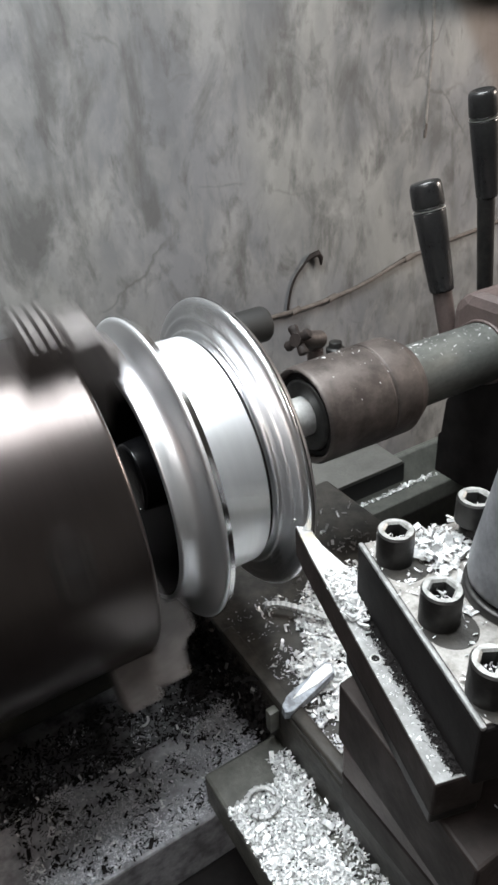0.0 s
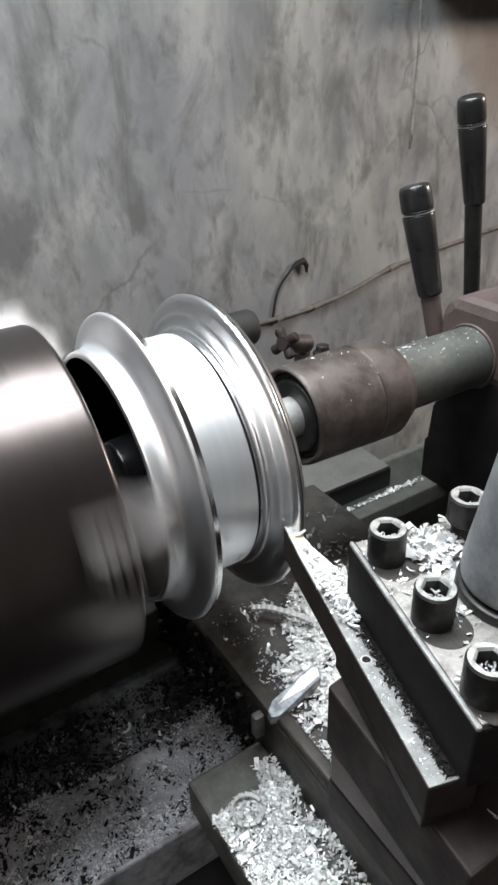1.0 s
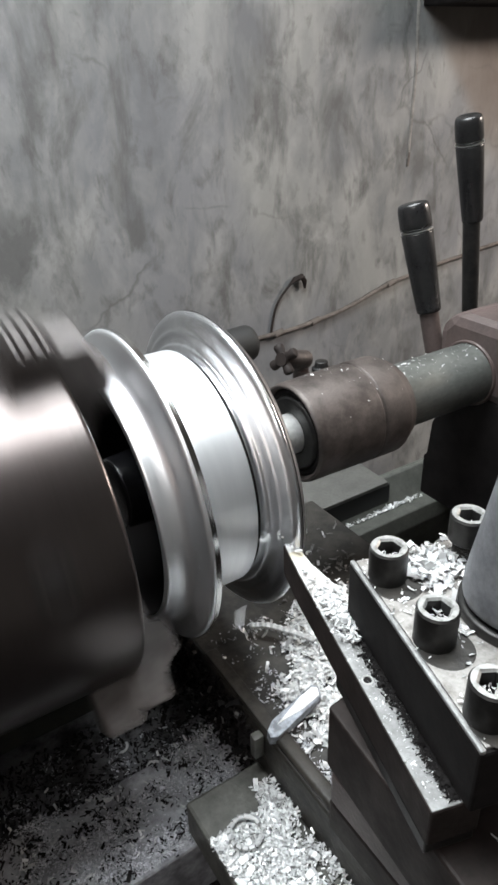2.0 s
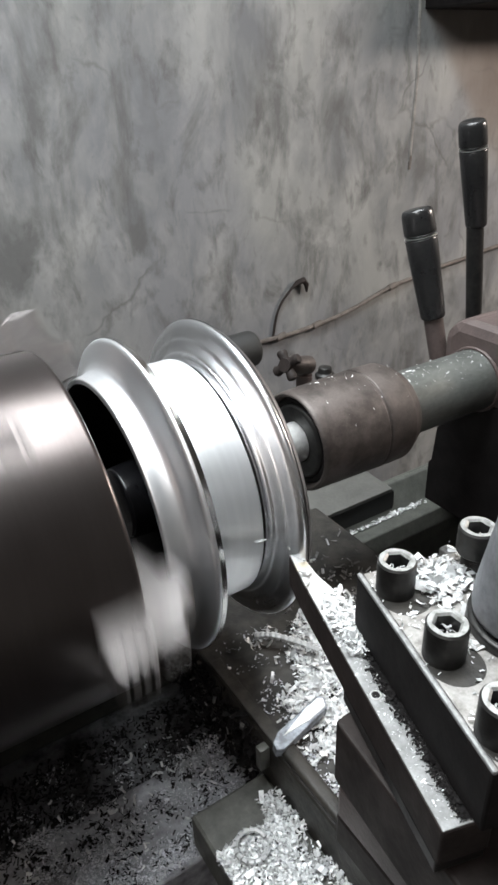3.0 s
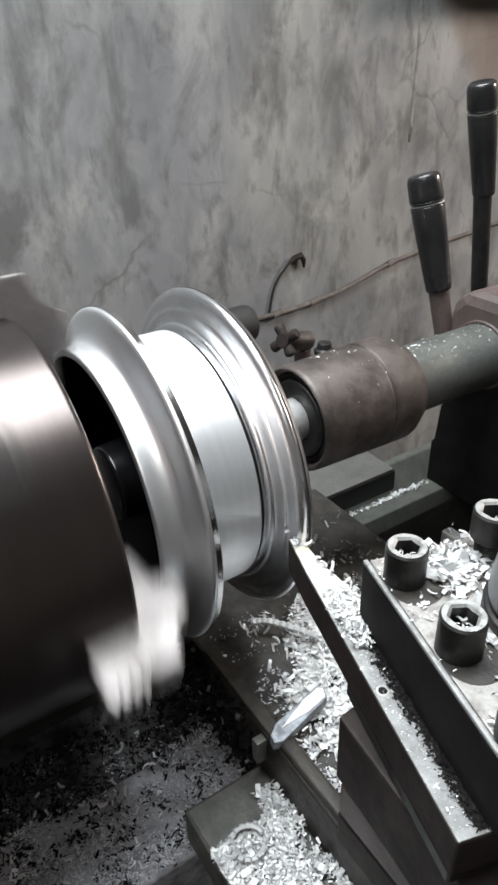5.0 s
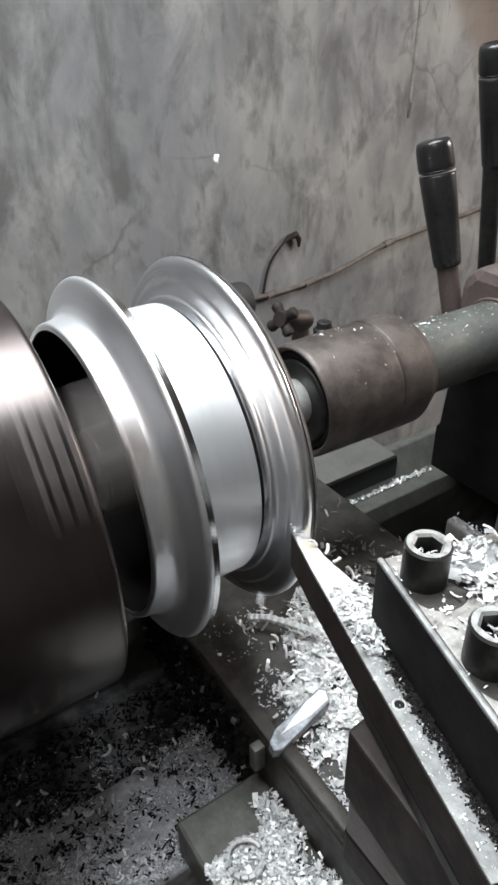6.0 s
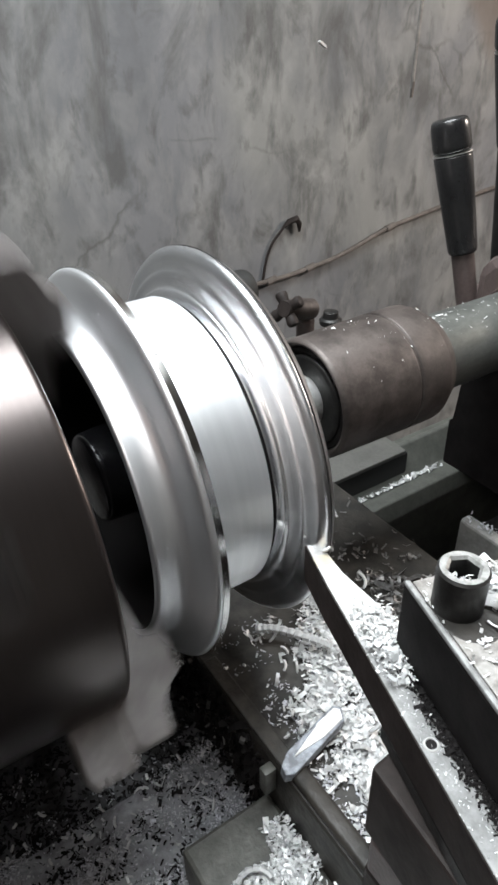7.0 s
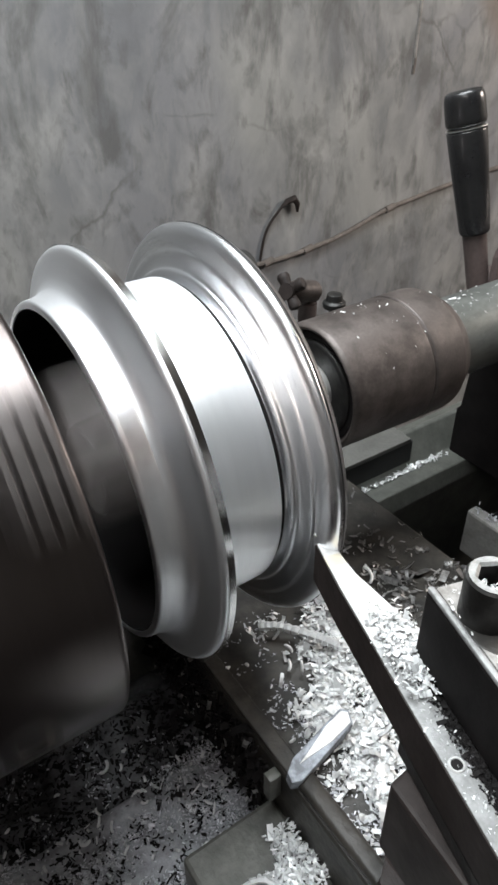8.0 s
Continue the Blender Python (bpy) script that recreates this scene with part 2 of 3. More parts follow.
def spun(profile, segments=64, axis="x", closed=False, bm=None):
    """A profile of (along, radius) turned round an axis. closed: the profile is a ring's section."""
    bm = bm or bmesh.new()
    rings = []
    for s, r in profile:
        ring = []
        for k in range(1 if r < 1e-6 else segments):
            a = 2 * math.pi * k / segments
            p = (s, r * math.cos(a), r * math.sin(a))
            ring.append(bm.verts.new(p if axis == "x" else (p[1], p[2], p[0])))
        rings.append(ring)
    pairs = list(zip(rings, rings[1:])) + ([(rings[-1], rings[0])] if closed else [])
    for p, q in pairs:
        for k in range(segments):
            j = (k + 1) % segments
            quad = [p[k % len(p)], p[j % len(p)], q[j % len(q)], q[k % len(q)]]
            quad = [v for i, v in enumerate(quad) if v not in quad[:i]]
            if len(quad) > 2:
                bm.faces.new(quad)
    return bm


def softened(points, radius, steps=3, closed=False):
    """Rounds the corners of a profile."""
    out, n = [], len(points)
    for i, p in enumerate(points):
        if not closed and i in (0, n - 1):
            out.append(p)
            continue
        p, a, b = Vector(p), Vector(points[i - 1]), Vector(points[(i + 1) % n])
        ra = min(radius, (a - p).length * 0.45)
        rb = min(radius, (b - p).length * 0.45)
        s, e = p + (a - p).normalized() * ra, p + (b - p).normalized() * rb
        for k in range(steps + 1):
            t = k / steps
            out.append(tuple(s * (1 - t) ** 2 + p * 2 * t * (1 - t) + e * t * t))
    return out


def tube(points, radius, segments=10, bm=None):
    """A round bar or cable through the points; radius may be a list."""
    bm = bm or bmesh.new()
    pts = [Vector(p) for p in points]
    radii = radius if isinstance(radius, (list, tuple)) else [radius] * len(pts)
    rings, side = [], None
    for i, p in enumerate(pts):
        d = (pts[min(i + 1, len(pts) - 1)] - pts[max(i - 1, 0)]).normalized()
        ref = side if side else (Vector((0, 0, 1)) if abs(d.z) < 0.9 else Vector((1, 0, 0)))
        side = (ref - d * ref.dot(d)).normalized()
        other = d.cross(side)
        rings.append([bm.verts.new(p + radii[i] * (side * math.cos(2 * math.pi * k / segments) + other * math.sin(2 * math.pi * k / segments))) for k in range(segments)])
    for a, b in zip(rings, rings[1:]):
        for k in range(segments):
            j = (k + 1) % segments
            bm.faces.new((a[k], a[j], b[j], b[k]))
    bm.faces.new(rings[0][::-1])
    bm.faces.new(rings[-1])
    return bm


def smooth_line(points, per=6):
    """Points along a smooth curve through the given ones."""
    pts = [Vector(p) for p in points]
    pts = [pts[0] * 2 - pts[1]] + pts + [pts[-1] * 2 - pts[-2]]
    out = []
    for a, b, c, d in zip(pts, pts[1:], pts[2:], pts[3:]):
        for k in range(per):
            t = k / per
            out.append(0.5 * (2 * b + (c - a) * t + (2 * a - 5 * b + 4 * c - d) * t * t + (3 * b - a - 3 * c + d) * t ** 3))
    return out + [pts[-2]]


# ---- the room ----
def room():
    bm = box((-2.4, WALL, 0.0), (2.9, WALL + 0.2, 2.9), 0)
    tagged(part("wall_north", bm, WALLMAT), "grey cement plaster wall with dark stains and runs", "wall", kind="structure")
    # The remaining walls, floor and ceiling are unseen, added to close the room.
    tagged(part("wall_south", box((-2.4, -2.8, 0), (2.9, -2.6, 2.9), 0), PLAIN), "plain old plaster wall", "wall", kind="structure")
    tagged(part("wall_east", box((2.9, -2.8, 0), (3.1, WALL + 0.2, 2.9), 0), PLAIN), "plain old plaster wall", "wall", kind="structure")
    tagged(part("wall_west", box((-2.6, -2.8, 0), (-2.4, WALL + 0.2, 2.9), 0), PLAIN), "plain old plaster wall", "wall", kind="structure")
    # Floor kept dark to dim what the chuck reflects from below.
    tagged(part("floor", box((-2.6, -2.8, -0.2), (3.1, WALL + 0.2, 0), 0), FLOOR), "dark concrete floor, out of view", "floor", kind="structure")
    tagged(part("ceiling", box((-2.6, -2.8, 2.9), (3.1, WALL + 0.2, 3.1), 0), PLAIN), "plain plaster ceiling", "ceiling", kind="structure")


room()


def wall_box():
    t = thing("wall_cabinet", pose(1.262, WALL, 1.492), "dark brown cabinet fixed to the stained wall", "cabinet")
    part("carcass", box((0, -0.24, 0), (0.9, -0.001, 0.5), 0.004), BLACKIRON, t)
    part("bottom_rail", box((0.01, -0.25, -0.006), (0.89, -0.235, 0.03), 0.003), BLACKIRON, t)


wall_box()


def wall_cables():
    pts = [(0.35, 0.715), (0.6, 0.724), (0.747, 0.727), (0.803, 0.727), (0.86, 0.729), (0.925, 0.735), (1.001, 0.744), (1.084, 0.762), (1.191, 0.791), (1.293, 0.805), (1.423, 0.821), (1.522, 0.829), (1.651, 0.842), (2.2, 0.877)]
    t = thing("wall_conduit", pose(0, 0, 0), "dusty grey cable conduit sagging along the plaster wall", "cable")
    part("pipe", tube(smooth_line([(x, WALL - 0.012, z) for x, z in pts]), 0.0062), CABLE, t, smooth=True)
    for x, z in ((0.925, 0.735), (1.205, 0.793), (0.8, 0.727)):
        part("coupling", tube([(x - 0.014, WALL - 0.012, z - 0.003), (x + 0.014, WALL - 0.012, z + 0.003)], 0.0092, 14), CABLE, t, "pale pipe coupling", True)
    t = thing("hanging_wire", pose(0, 0, 0), "black bent wire with a taped end on the wall", "wire")
    part("wire", tube(smooth_line([(0.778, WALL - 0.006, 0.73), (0.79, WALL - 0.006, 0.785), (0.806, WALL - 0.008, 0.82), (0.831, WALL - 0.012, 0.849), (0.851, WALL - 0.014, 0.869), (0.874, WALL - 0.014, 0.876)]), 0.0034, 8), IRON, t, smooth=True)
    part("taped_end", tube([(0.838, WALL - 0.014, 0.856), (0.852, WALL - 0.016, 0.868), (0.872, WALL - 0.018, 0.872), (0.884, WALL - 0.016, 0.858), (0.886, WALL - 0.014, 0.838)], [0.003, 0.008, 0.009, 0.007, 0.003], 8), IRON, t, smooth=True)
    t = thing("drop_cable", pose(0, 0, 0), "thin plaster-smeared cable running down the wall", "cable")
    part("cable", tube(smooth_line([(1.246, WALL + 0.001, 1.52), (1.25, WALL + 0.001, 1.436), (1.254, WALL + 0.001, 1.36), (1.253, WALL + 0.001, 1.294), (1.25, WALL + 0.001, 1.2), (1.249, WALL + 0.001, 1.135)]), 0.0055, 8), PALE, t, smooth=True)
    part("end_cap", tube([(1.25, WALL - 0.001, 1.15), (1.249, WALL - 0.001, 1.114)], [0.0052, 0.004], 8), CABLE, t, smooth=True)


wall_cables()


# ---- the lathe: bed, headstock, carriage ----
def lathe_bed():
    t = thing("lathe_bed", pose(0, 0, 0), "oily cast iron lathe bed strewn with swarf", "lathe")
    part("front_way", box((-0.62, -0.134, 0.55), (1.3, -0.05, 0.858), 0.003), WAYTOP, t, "flat grey dusty way")
    part("bridge", box((-0.62, -0.05, 0.5), (0.02, 0.05, 0.838), 0.003), BRIDGE, t)
    part("rear_way", prism([(0.05, 0.5), (0.05, 0.88), (0.056, 0.898), (0.081, 0.898), (0.1, 0.926), (0.106, 0.926), (0.12, 0.9), (0.14, 0.9), (0.14, 0.5)], -0.62, 1.3, "x", 0.0015), REARWAY, t, "worn grey rear way with a raised vee")
    part("front_apron", box((-0.62, -0.42, 0.5), (1.3, -0.134, 0.8), 0.004), BLACKIRON, t)
    part("web", box((0.02, -0.05, 0.5), (1.3, 0.05, 0.6), 0.003), BLACKIRON, t)
    for x in (-0.5, 1.0):
        part("leg", box((x - 0.12, -0.3, 0), (x + 0.25, 0.14, 0.5), 0.01), PAINT, t)


def headstock():
    t = thing("headstock", pose(0, 0, 0), "brown painted headstock behind the chuck", "lathe")
    part("casing", box((-0.85, -0.2, 0.5), (-0.34, 0.24, 1.34), 0.02, 3), PAINT, t)
    part("spindle_nose", spun(softened([(-0.345, 0.0), (-0.345, 0.1), (-0.3, 0.1), (-0.3, 0.0)], 0.004)), STEEL, t, smooth=True).location = (0, 0, AXIS)


lathe_bed()
headstock()


def carriage():
    t = thing("carriage", pose(0, 0, 0), "dark cast iron lathe carriage covered in swarf", "lathe carriage")
    part("saddle", box((-0.04, -0.36, 0.862), (0.182, 0.1, 0.938), 0.003), SADDLE, t)
    part("saddle_wing", box((-0.107, -0.36, 0.862), (-0.0405, -0.123, 0.897), 0.003), WING, t, "dull green-grey flat saddle wing")
    part("slide_rail", box((-0.0395, -0.345, 0.9385), (-0.0275, -0.143, 0.9465), 0.0032, 3), SADDLE, t, "rounded olive-black rail", True)
    part("rail_strip", box((-0.0395, -0.1425, 0.9385), (-0.0285, -0.04, 0.9425), 0.001), SADDLE, t, "flat brown strip behind the rail")
    part("wiper_tab", box((-0.0495, -0.1335, 0.914), (-0.0407, -0.126, 0.9365), 0.0012, 2), WING, t, "small grey wiper tab", True)
    # Black block put in for the shaded front face under the rear wing.
    part("wing_shade_block", box((0.1825, 0.084, 0.9), (0.29, 0.112, 0.9285), 0.002), MATTBLACK, t, "black block standing for shade under the rear wing")
    part("rear_wing", prism([(0.183, 0.082), (0.284, 0.082), (0.288, 0.29), (-0.04, 0.29), (-0.04, 0.1005), (0.183, 0.1005)], 0.9287, 0.934, "z", 0.001), OLIVE, t, "olive grey rear wing of the saddle")
    part("wing_web", box((-0.04, 0.1405, 0.87), (0.28, 0.28, 0.9285), 0.002), IRON, t)
    part("compound_base", box((-0.046, -0.36, 0.9385), (0.075, -0.216, 0.968), 0.003), IRON, t)
    part("compound_slide", box((-0.047, -0.42, 0.9685), (0.072, -0.218, 0.9995), 0.003), PAINT, t, "brown painted compound slide")


carriage()


def on_post(u, v, z):
    """A place by the tool post's own plan: u along its far edge, v towards the operator."""
    c, s = math.cos(radians(-16)), math.sin(radians(-16))
    return (-0.015 + c * u + s * v, -0.19 + s * u - c * v, z)


def socket_screw(t, u, v, z, seat, h=0.0222):
    """A cap screw with a hexagon socket: head, bright worn rim, dark socket floor, thread below."""
    R = 0.0107
    x, y, _ = on_post(u, v, 0)
    profile = [(0, 0.0), (0, R - 0.001), (0.001, R), (h - 0.0012, R), (h - 0.0002, R - 0.0009)]
    head = part("screw_head", spun(profile, 28, "z"), BOLT, t, smooth=True)
    head.location = (x, y, z - h)
    bm = bmesh.new()
    n, hexr = 24, 0.0066
    def hexa(a):
        k = (a + math.pi / 6) % (math.pi / 3) - math.pi / 6
        return hexr * math.cos(math.pi / 6) / math.cos(k)
    outer = [bm.verts.new(((R - 0.0009) * math.cos(a), (R - 0.0009) * math.sin(a), 0)) for a in (2 * math.pi * k / n for k in range(n))]
    rim = [bm.verts.new(((hexa(a) + 0.0012) * math.cos(a), (hexa(a) + 0.0012) * math.sin(a), 0.0)) for a in (2 * math.pi * k / n for k in range(n))]
    inner = [bm.verts.new((hexa(a) * math.cos(a), hexa(a) * math.sin(a), -0.0012)) for a in (2 * math.pi * k / n for k in range(n))]
    for p, q in ((outer, rim), (rim, inner)):
        for k in range(n):
            bm.faces.new((p[k], p[(k + 1) % n], q[(k + 1) % n], q[k]))
    top = part("worn_rim", bm, BOLTTOP, head, "bright worn rim")
    top.location = (0, 0, h)
    bm = bmesh.new()
    a1 = [bm.verts.new((hexa(a) * math.cos(a), hexa(a) * math.sin(a), -0.0012)) for a in (2 * math.pi * k / n for k in range(n))]
    b1 = [bm.verts.new((hexa(a) * math.cos(a), hexa(a) * math.sin(a), -0.011)) for a in (2 * math.pi * k / n for k in range(n))]
    for k in range(n):
        bm.faces.new((a1[k], a1[(k + 1) % n], b1[(k + 1) % n], b1[k]))
    bm.faces.new(b1)
    sock = part("socket", bm, BOLT, head)
    sock.location = (0, 0, h)
    if z - h - seat > 0.001:
        bars = []
        for i in range(8):
            s = i * (z - h - seat) / 8
            bars += [(s, 0.0066), (s + (z - h - seat) / 16, 0.0074)]
        th = part("thread", spun([(-0.01, 0.0066)] + bars + [(z - h - seat, 0.0066)], 20, "z"), BOLT, head)
        th.location = (0, 0, -(z - h - seat))


def tool_post():
    t = thing("tool_post", pose(0, 0, 0), "square four-way tool post with worn top and cap screws", "tool post")

    def slab(u0, u1, v0, v1):
        return [on_post(u, v, 0)[:2] for u, v in ((u0, v0), (u1, v0), (u1, v1), (u0, v1))]

    # Sides coloured near black for their shade, under a paler top plate.
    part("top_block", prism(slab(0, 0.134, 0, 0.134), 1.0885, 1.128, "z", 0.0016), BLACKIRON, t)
    part("worn_lit_top", prism(slab(0.0034, 0.1322, 0.0018, 0.1322), 1.1275, 1.1295, "z", 0.0006), PLATE, t, "worn top face, paler than the sides as if lit")
    # Pale strip painted as the highlight along the top's left edge.
    part("edge_highlight", prism(slab(0.0002, 0.0032, 0.0002, 0.1338), 1.1268, 1.1297, "z", 0.0011), SHANK, t, "pale strip painted as the edge's highlight")
    part("packing", prism(slab(-0.0145, 0.012, 0.02, 0.126), 1.0525, 1.0618, "z", 0.001), BOLT, t, "steel packing strip")
    part("core", prism(slab(0.028, 0.106, 0.028, 0.106), 1.05, 1.0885, "z", 0), IRON, t)
    part("lower_block", prism([(-0.047, -0.214), (-0.0605, -0.336), (0.1, -0.336), (0.1, -0.2)], 1.0, 1.052, "z", 0.002), IRON, t)
    for u, v in ((0.014, 0.02), (0.0145, 0.0705), (0.0135, 0.118)):
        socket_screw(t, u, v, 1.1505, 1.1295)
    for u, v in ((0.065, 0.0165), (0.118, 0.02)):
        socket_screw(t, u, v, 1.158, 1.1295, 0.0175)
    # Dark off-centre discs paint each screw's cast shadow and some oil.
    for u, v in ((0.0165, 0.0275), (0.017, 0.078), (0.0165, 0.1225)):
        x, y, _ = on_post(u, v, 0)
        part("shadow_oil_disc", spun([(1.1294, 0.0), (1.1298, 0.0), (1.1297, 0.0138), (1.1294, 0.0143)], 28, "z"), SADDLE, t, "dark disc for a screw's cast shadow and oil").location = (x, y, 0)
    x, y, _ = on_post(0.067, 0.067, 0)
    part("clamp_collar", spun(softened([(1.1295, 0.0), (1.1295, 0.0325), (1.135, 0.0325), (1.136, 0.03), (1.136, 0.0)], 0.001), 40, "z"), BOLT, t, smooth=True).location = (x, y, 0)
    part("clamp_hub", spun(softened([(1.136, 0.0), (1.136, 0.031), (1.15, 0.0305), (1.2, 0.023), (1.235, 0.018), (1.245, 0.012), (1.247, 0.0)], 0.006), 40, "z"), HANDLE, t, "grey cast clamp hub", True).location = (x, y, 0)


tool_post()


def cutting_tool():
    t = thing("turning_tool", pose(0, 0, 0), "steel turning tool dusted with aluminium swarf", "cutting tool")
    def nose(inset):
        """The tool's plan with a rounded nose, drawn in from its edge."""
        r = 0.0047 - inset
        arc = [(-0.0086 - r * math.cos(a), -0.0775 - r * math.sin(a)) for a in (math.pi * k / 8 for k in range(9))]
        return [(-0.0145 + inset, -0.045)] + arc + [(-0.0028 - inset, -0.062), (-0.0016 - inset, -0.052), (0.0065 - inset, -0.023), (0.012 - inset, -0.008)]

    def slab(plan, lo, hi, bevel):
        return prism([on_post(u, v, 0)[:2] for u, v in plan], lo, hi, "z", bevel)

    # Shank coloured near black for its shaded sides; paler plates lie on top.
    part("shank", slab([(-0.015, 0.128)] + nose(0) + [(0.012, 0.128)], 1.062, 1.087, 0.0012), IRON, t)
    part("worn_lit_top", slab([(-0.0143, 0.1275)] + nose(0.0007) + [(0.0112, 0.1275)], 1.0862, 1.0873, 0.0003), SHANK, t, "worn grey top face, paler than the sides as if lit")
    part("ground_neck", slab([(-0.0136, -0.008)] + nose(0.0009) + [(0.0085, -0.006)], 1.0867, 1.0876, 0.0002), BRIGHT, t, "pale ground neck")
    part("tinted_band", slab([(-0.0133, -0.06), (-0.0131, -0.068), (-0.0042, -0.068), (-0.0038, -0.06)], 1.087, 1.0878, 0.0002), GOLDEN, t, "straw-coloured heat tint behind the tip")
    x, y, _ = on_post(-0.0095, 0.05, 0)
    part("punch_mark", spun([(1.08745, 0.0), (1.08745, 0.0023), (1.0871, 0.0025)], 16, "z"), BLACKIRON, t).location = (x, y, 0)
    part("punch_burr", spun([(1.0872, 0.0022), (1.0878, 0.0026), (1.0878, 0.003), (1.0872, 0.0036)], 20, "z", True), BRIGHT, t, "bright burr round the punch mark").location = (x, y, 0)


cutting_tool()


def loose_bit():
    t = thing("loose_tool_bit", pose(-0.014, -0.137, 0.9475, 8, -3, 11.5), "grey square tool bit lying across the slide", "tool bit")
    part("bar", prism([(-0.031, -0.003), (-0.026, -0.0065), (0.022, -0.006), (0.027, 0.001), (0.024, 0.006), (-0.02, 0.0062), (-0.029, 0.0025)], -0.005, 0.005, "z", 0.0007), BITSTEEL, t)
    part("pale_face", prism([(-0.02, 0.001), (0.004, -0.004), (0.0215, -0.0045), (0.0255, 0.001), (0.0225, 0.0046), (0.008, 0.0046)], 0.0045, 0.0054, "z", 0.0004), BRIGHT, t, "pale upper face towards the bit's right end")


loose_bit()


# ---- chuck, rim, tailstock ----
def chuck():
    t = thing("lathe_chuck", pose(0, 0, AXIS), "dark steel three-jaw lathe chuck, spinning", "chuck")
    body = [(-0.3, 0.0), (-0.3, 0.118), (-0.297, 0.1255), (-0.1205, 0.1255), (-0.1185, 0.1235), (-0.1185, 0.05), (-0.15, 0.045), (-0.15, 0.0)]
    part("body", spun(softened(body, 0.002, 2), 128), CHUCK, t, smooth=True)
    for k in range(3):
        a = 120 * k
        turn = Matrix.Rotation(radians(a), 4, "X")
        ws = 0.0118
        block = [(-0.1183, 0.07), (-0.1183, 0.1258), (-0.1262, 0.1258), (-0.1262, 0.148), (-0.122, 0.152), (-0.1045, 0.152), (-0.103, 0.134), (-0.098, 0.128), (-0.087, 0.125), (-0.087, 0.0998), (-0.1, 0.0998), (-0.1, 0.07)]
        jaw = part("jaw", prism(block, -ws, ws, "y", 0.0015), JAW, t, "ground steel jaw")
        jaw.matrix_basis = turn
        slide = [(-0.152, 0.1256), (-0.152, 0.152), (-0.149, 0.158)]
        for x in (-0.1455, -0.139, -0.1325):
            slide += [(x - 0.0011, 0.158), (x - 0.0006, 0.1535), (x + 0.0006, 0.1535), (x + 0.0011, 0.158)]
        slide += [(-0.129, 0.158), (-0.1264, 0.154), (-0.1264, 0.1256)]
        part("jaw_slide", prism(slide, -0.0118, 0.0118, "y", 0.0004), JAW, jaw, "jaw slide with cross grooves")
        key = part("key_socket", spun(softened([(0.12, 0.0), (0.12, 0.0135), (0.1268, 0.0135), (0.1268, 0.009), (0.124, 0.0085), (0.124, 0.0)], 0.0008), 24, "z"), BOLT, t, "worn key socket")
        key.matrix_basis = Matrix.Rotation(radians(a + 60), 4, "X") @ pose(-0.165, 0, 0)
        part("square_hole", box((-0.006, -0.006, 0.1235), (0.006, 0.006, 0.1258), 0.0006), BLACKIRON, key)
    return t


def wheel_rim():
    t = thing("wheel_rim", pose(0, 0, AXIS), "bright machined aluminium wheel rim clamped in the chuck", "wheel rim")
    outer = [(-0.0905, 0.0945), (-0.0905, 0.0985), (-0.0825, 0.0994), (-0.0768, 0.1015), (-0.0735, 0.1055), (-0.0717, 0.1105), (-0.0702, 0.1165), (-0.0688, 0.1212),
             (-0.066, 0.1226), (-0.0622, 0.122), (-0.0622, 0.113), (-0.0605, 0.102), (-0.057, 0.0958), (-0.0165, 0.0955), (-0.0152, 0.0928), (-0.0125, 0.0928), (-0.0116, 0.0965),
             (-0.0104, 0.0985), (-0.0088, 0.0992), (-0.0076, 0.1025), (-0.0068, 0.108), (-0.0056, 0.1096), (-0.0046, 0.1145), (-0.0036, 0.1185), (-0.0016, 0.1213), (0.0006, 0.1226), (0.003, 0.1218), (0.0078, 0.1185),
             (0.0095, 0.115)]
    skin = [(-0.0905, 0.0945), (-0.062, 0.094), (-0.05, 0.0895), (-0.012, 0.0915), (0.001, 0.1005), (0.0095, 0.107)]

    def inside(s):
        return float(np.interp(s, [p[0] for p in skin], [p[1] for p in skin]))

    def ring(name, i, j, mat, label, soft):
        section = softened(outer[i:j], soft, 3)
        back = [(s, inside(s)) for s, _ in reversed(section[::3]) if section[0][0] <= s <= section[-1][0]]
        part(name, spun(section + back, 160, closed=True), mat, t, label, True)

    ring("chuck_side_flange", 0, 13, ALU_FLANGE, "satin turned flange with an end lip", 0.0022)
    ring("barrel", 12, 15, ALU, "white satin turned barrel", 0.0006)
    ring("tailstock_side_flange", 13, len(outer), ALU_GLOSS, "glossy freshly cut flange", 0.002)
    part("edge_band", spun([(-0.0662, 0.1216), (-0.0662, 0.1229), (-0.0624, 0.1225), (-0.0624, 0.1214)], 160, closed=True), ALU_EDGE, t, "mirror-bright cut edge band", True)
    # Dark ring in place of the dark reflection along this flange's edge.
    part("edge_band", spun([(0.0026, 0.1212), (0.0026, 0.1224), (0.0039, 0.1212), (0.0039, 0.12)], 160, closed=True), BOLT, t, "thin edge band painted dark for a reflection", True)
    # Black ring that puts shade into the groove beside the flange.
    part("groove_shade", spun([(-0.0149, 0.0926), (-0.0149, 0.0934), (-0.0132, 0.0934), (-0.0132, 0.0926)], 160, closed=True), BLACKIRON, t, "groove band coloured black for its shade", True)
    # Thin black skin added so that the bore's inside stays dark.
    part("bore_black_skin", spun([(-0.0899, 0.0944), (-0.062, 0.0936), (-0.05, 0.0891), (-0.012, 0.0909), (0.0, 0.0995), (0.0, 0.099), (-0.012, 0.0902), (-0.05, 0.0885), (-0.062, 0.093), (-0.0899, 0.0938)], 96, closed=True), BLACKIRON, t, "black inner skin of the bore", True)
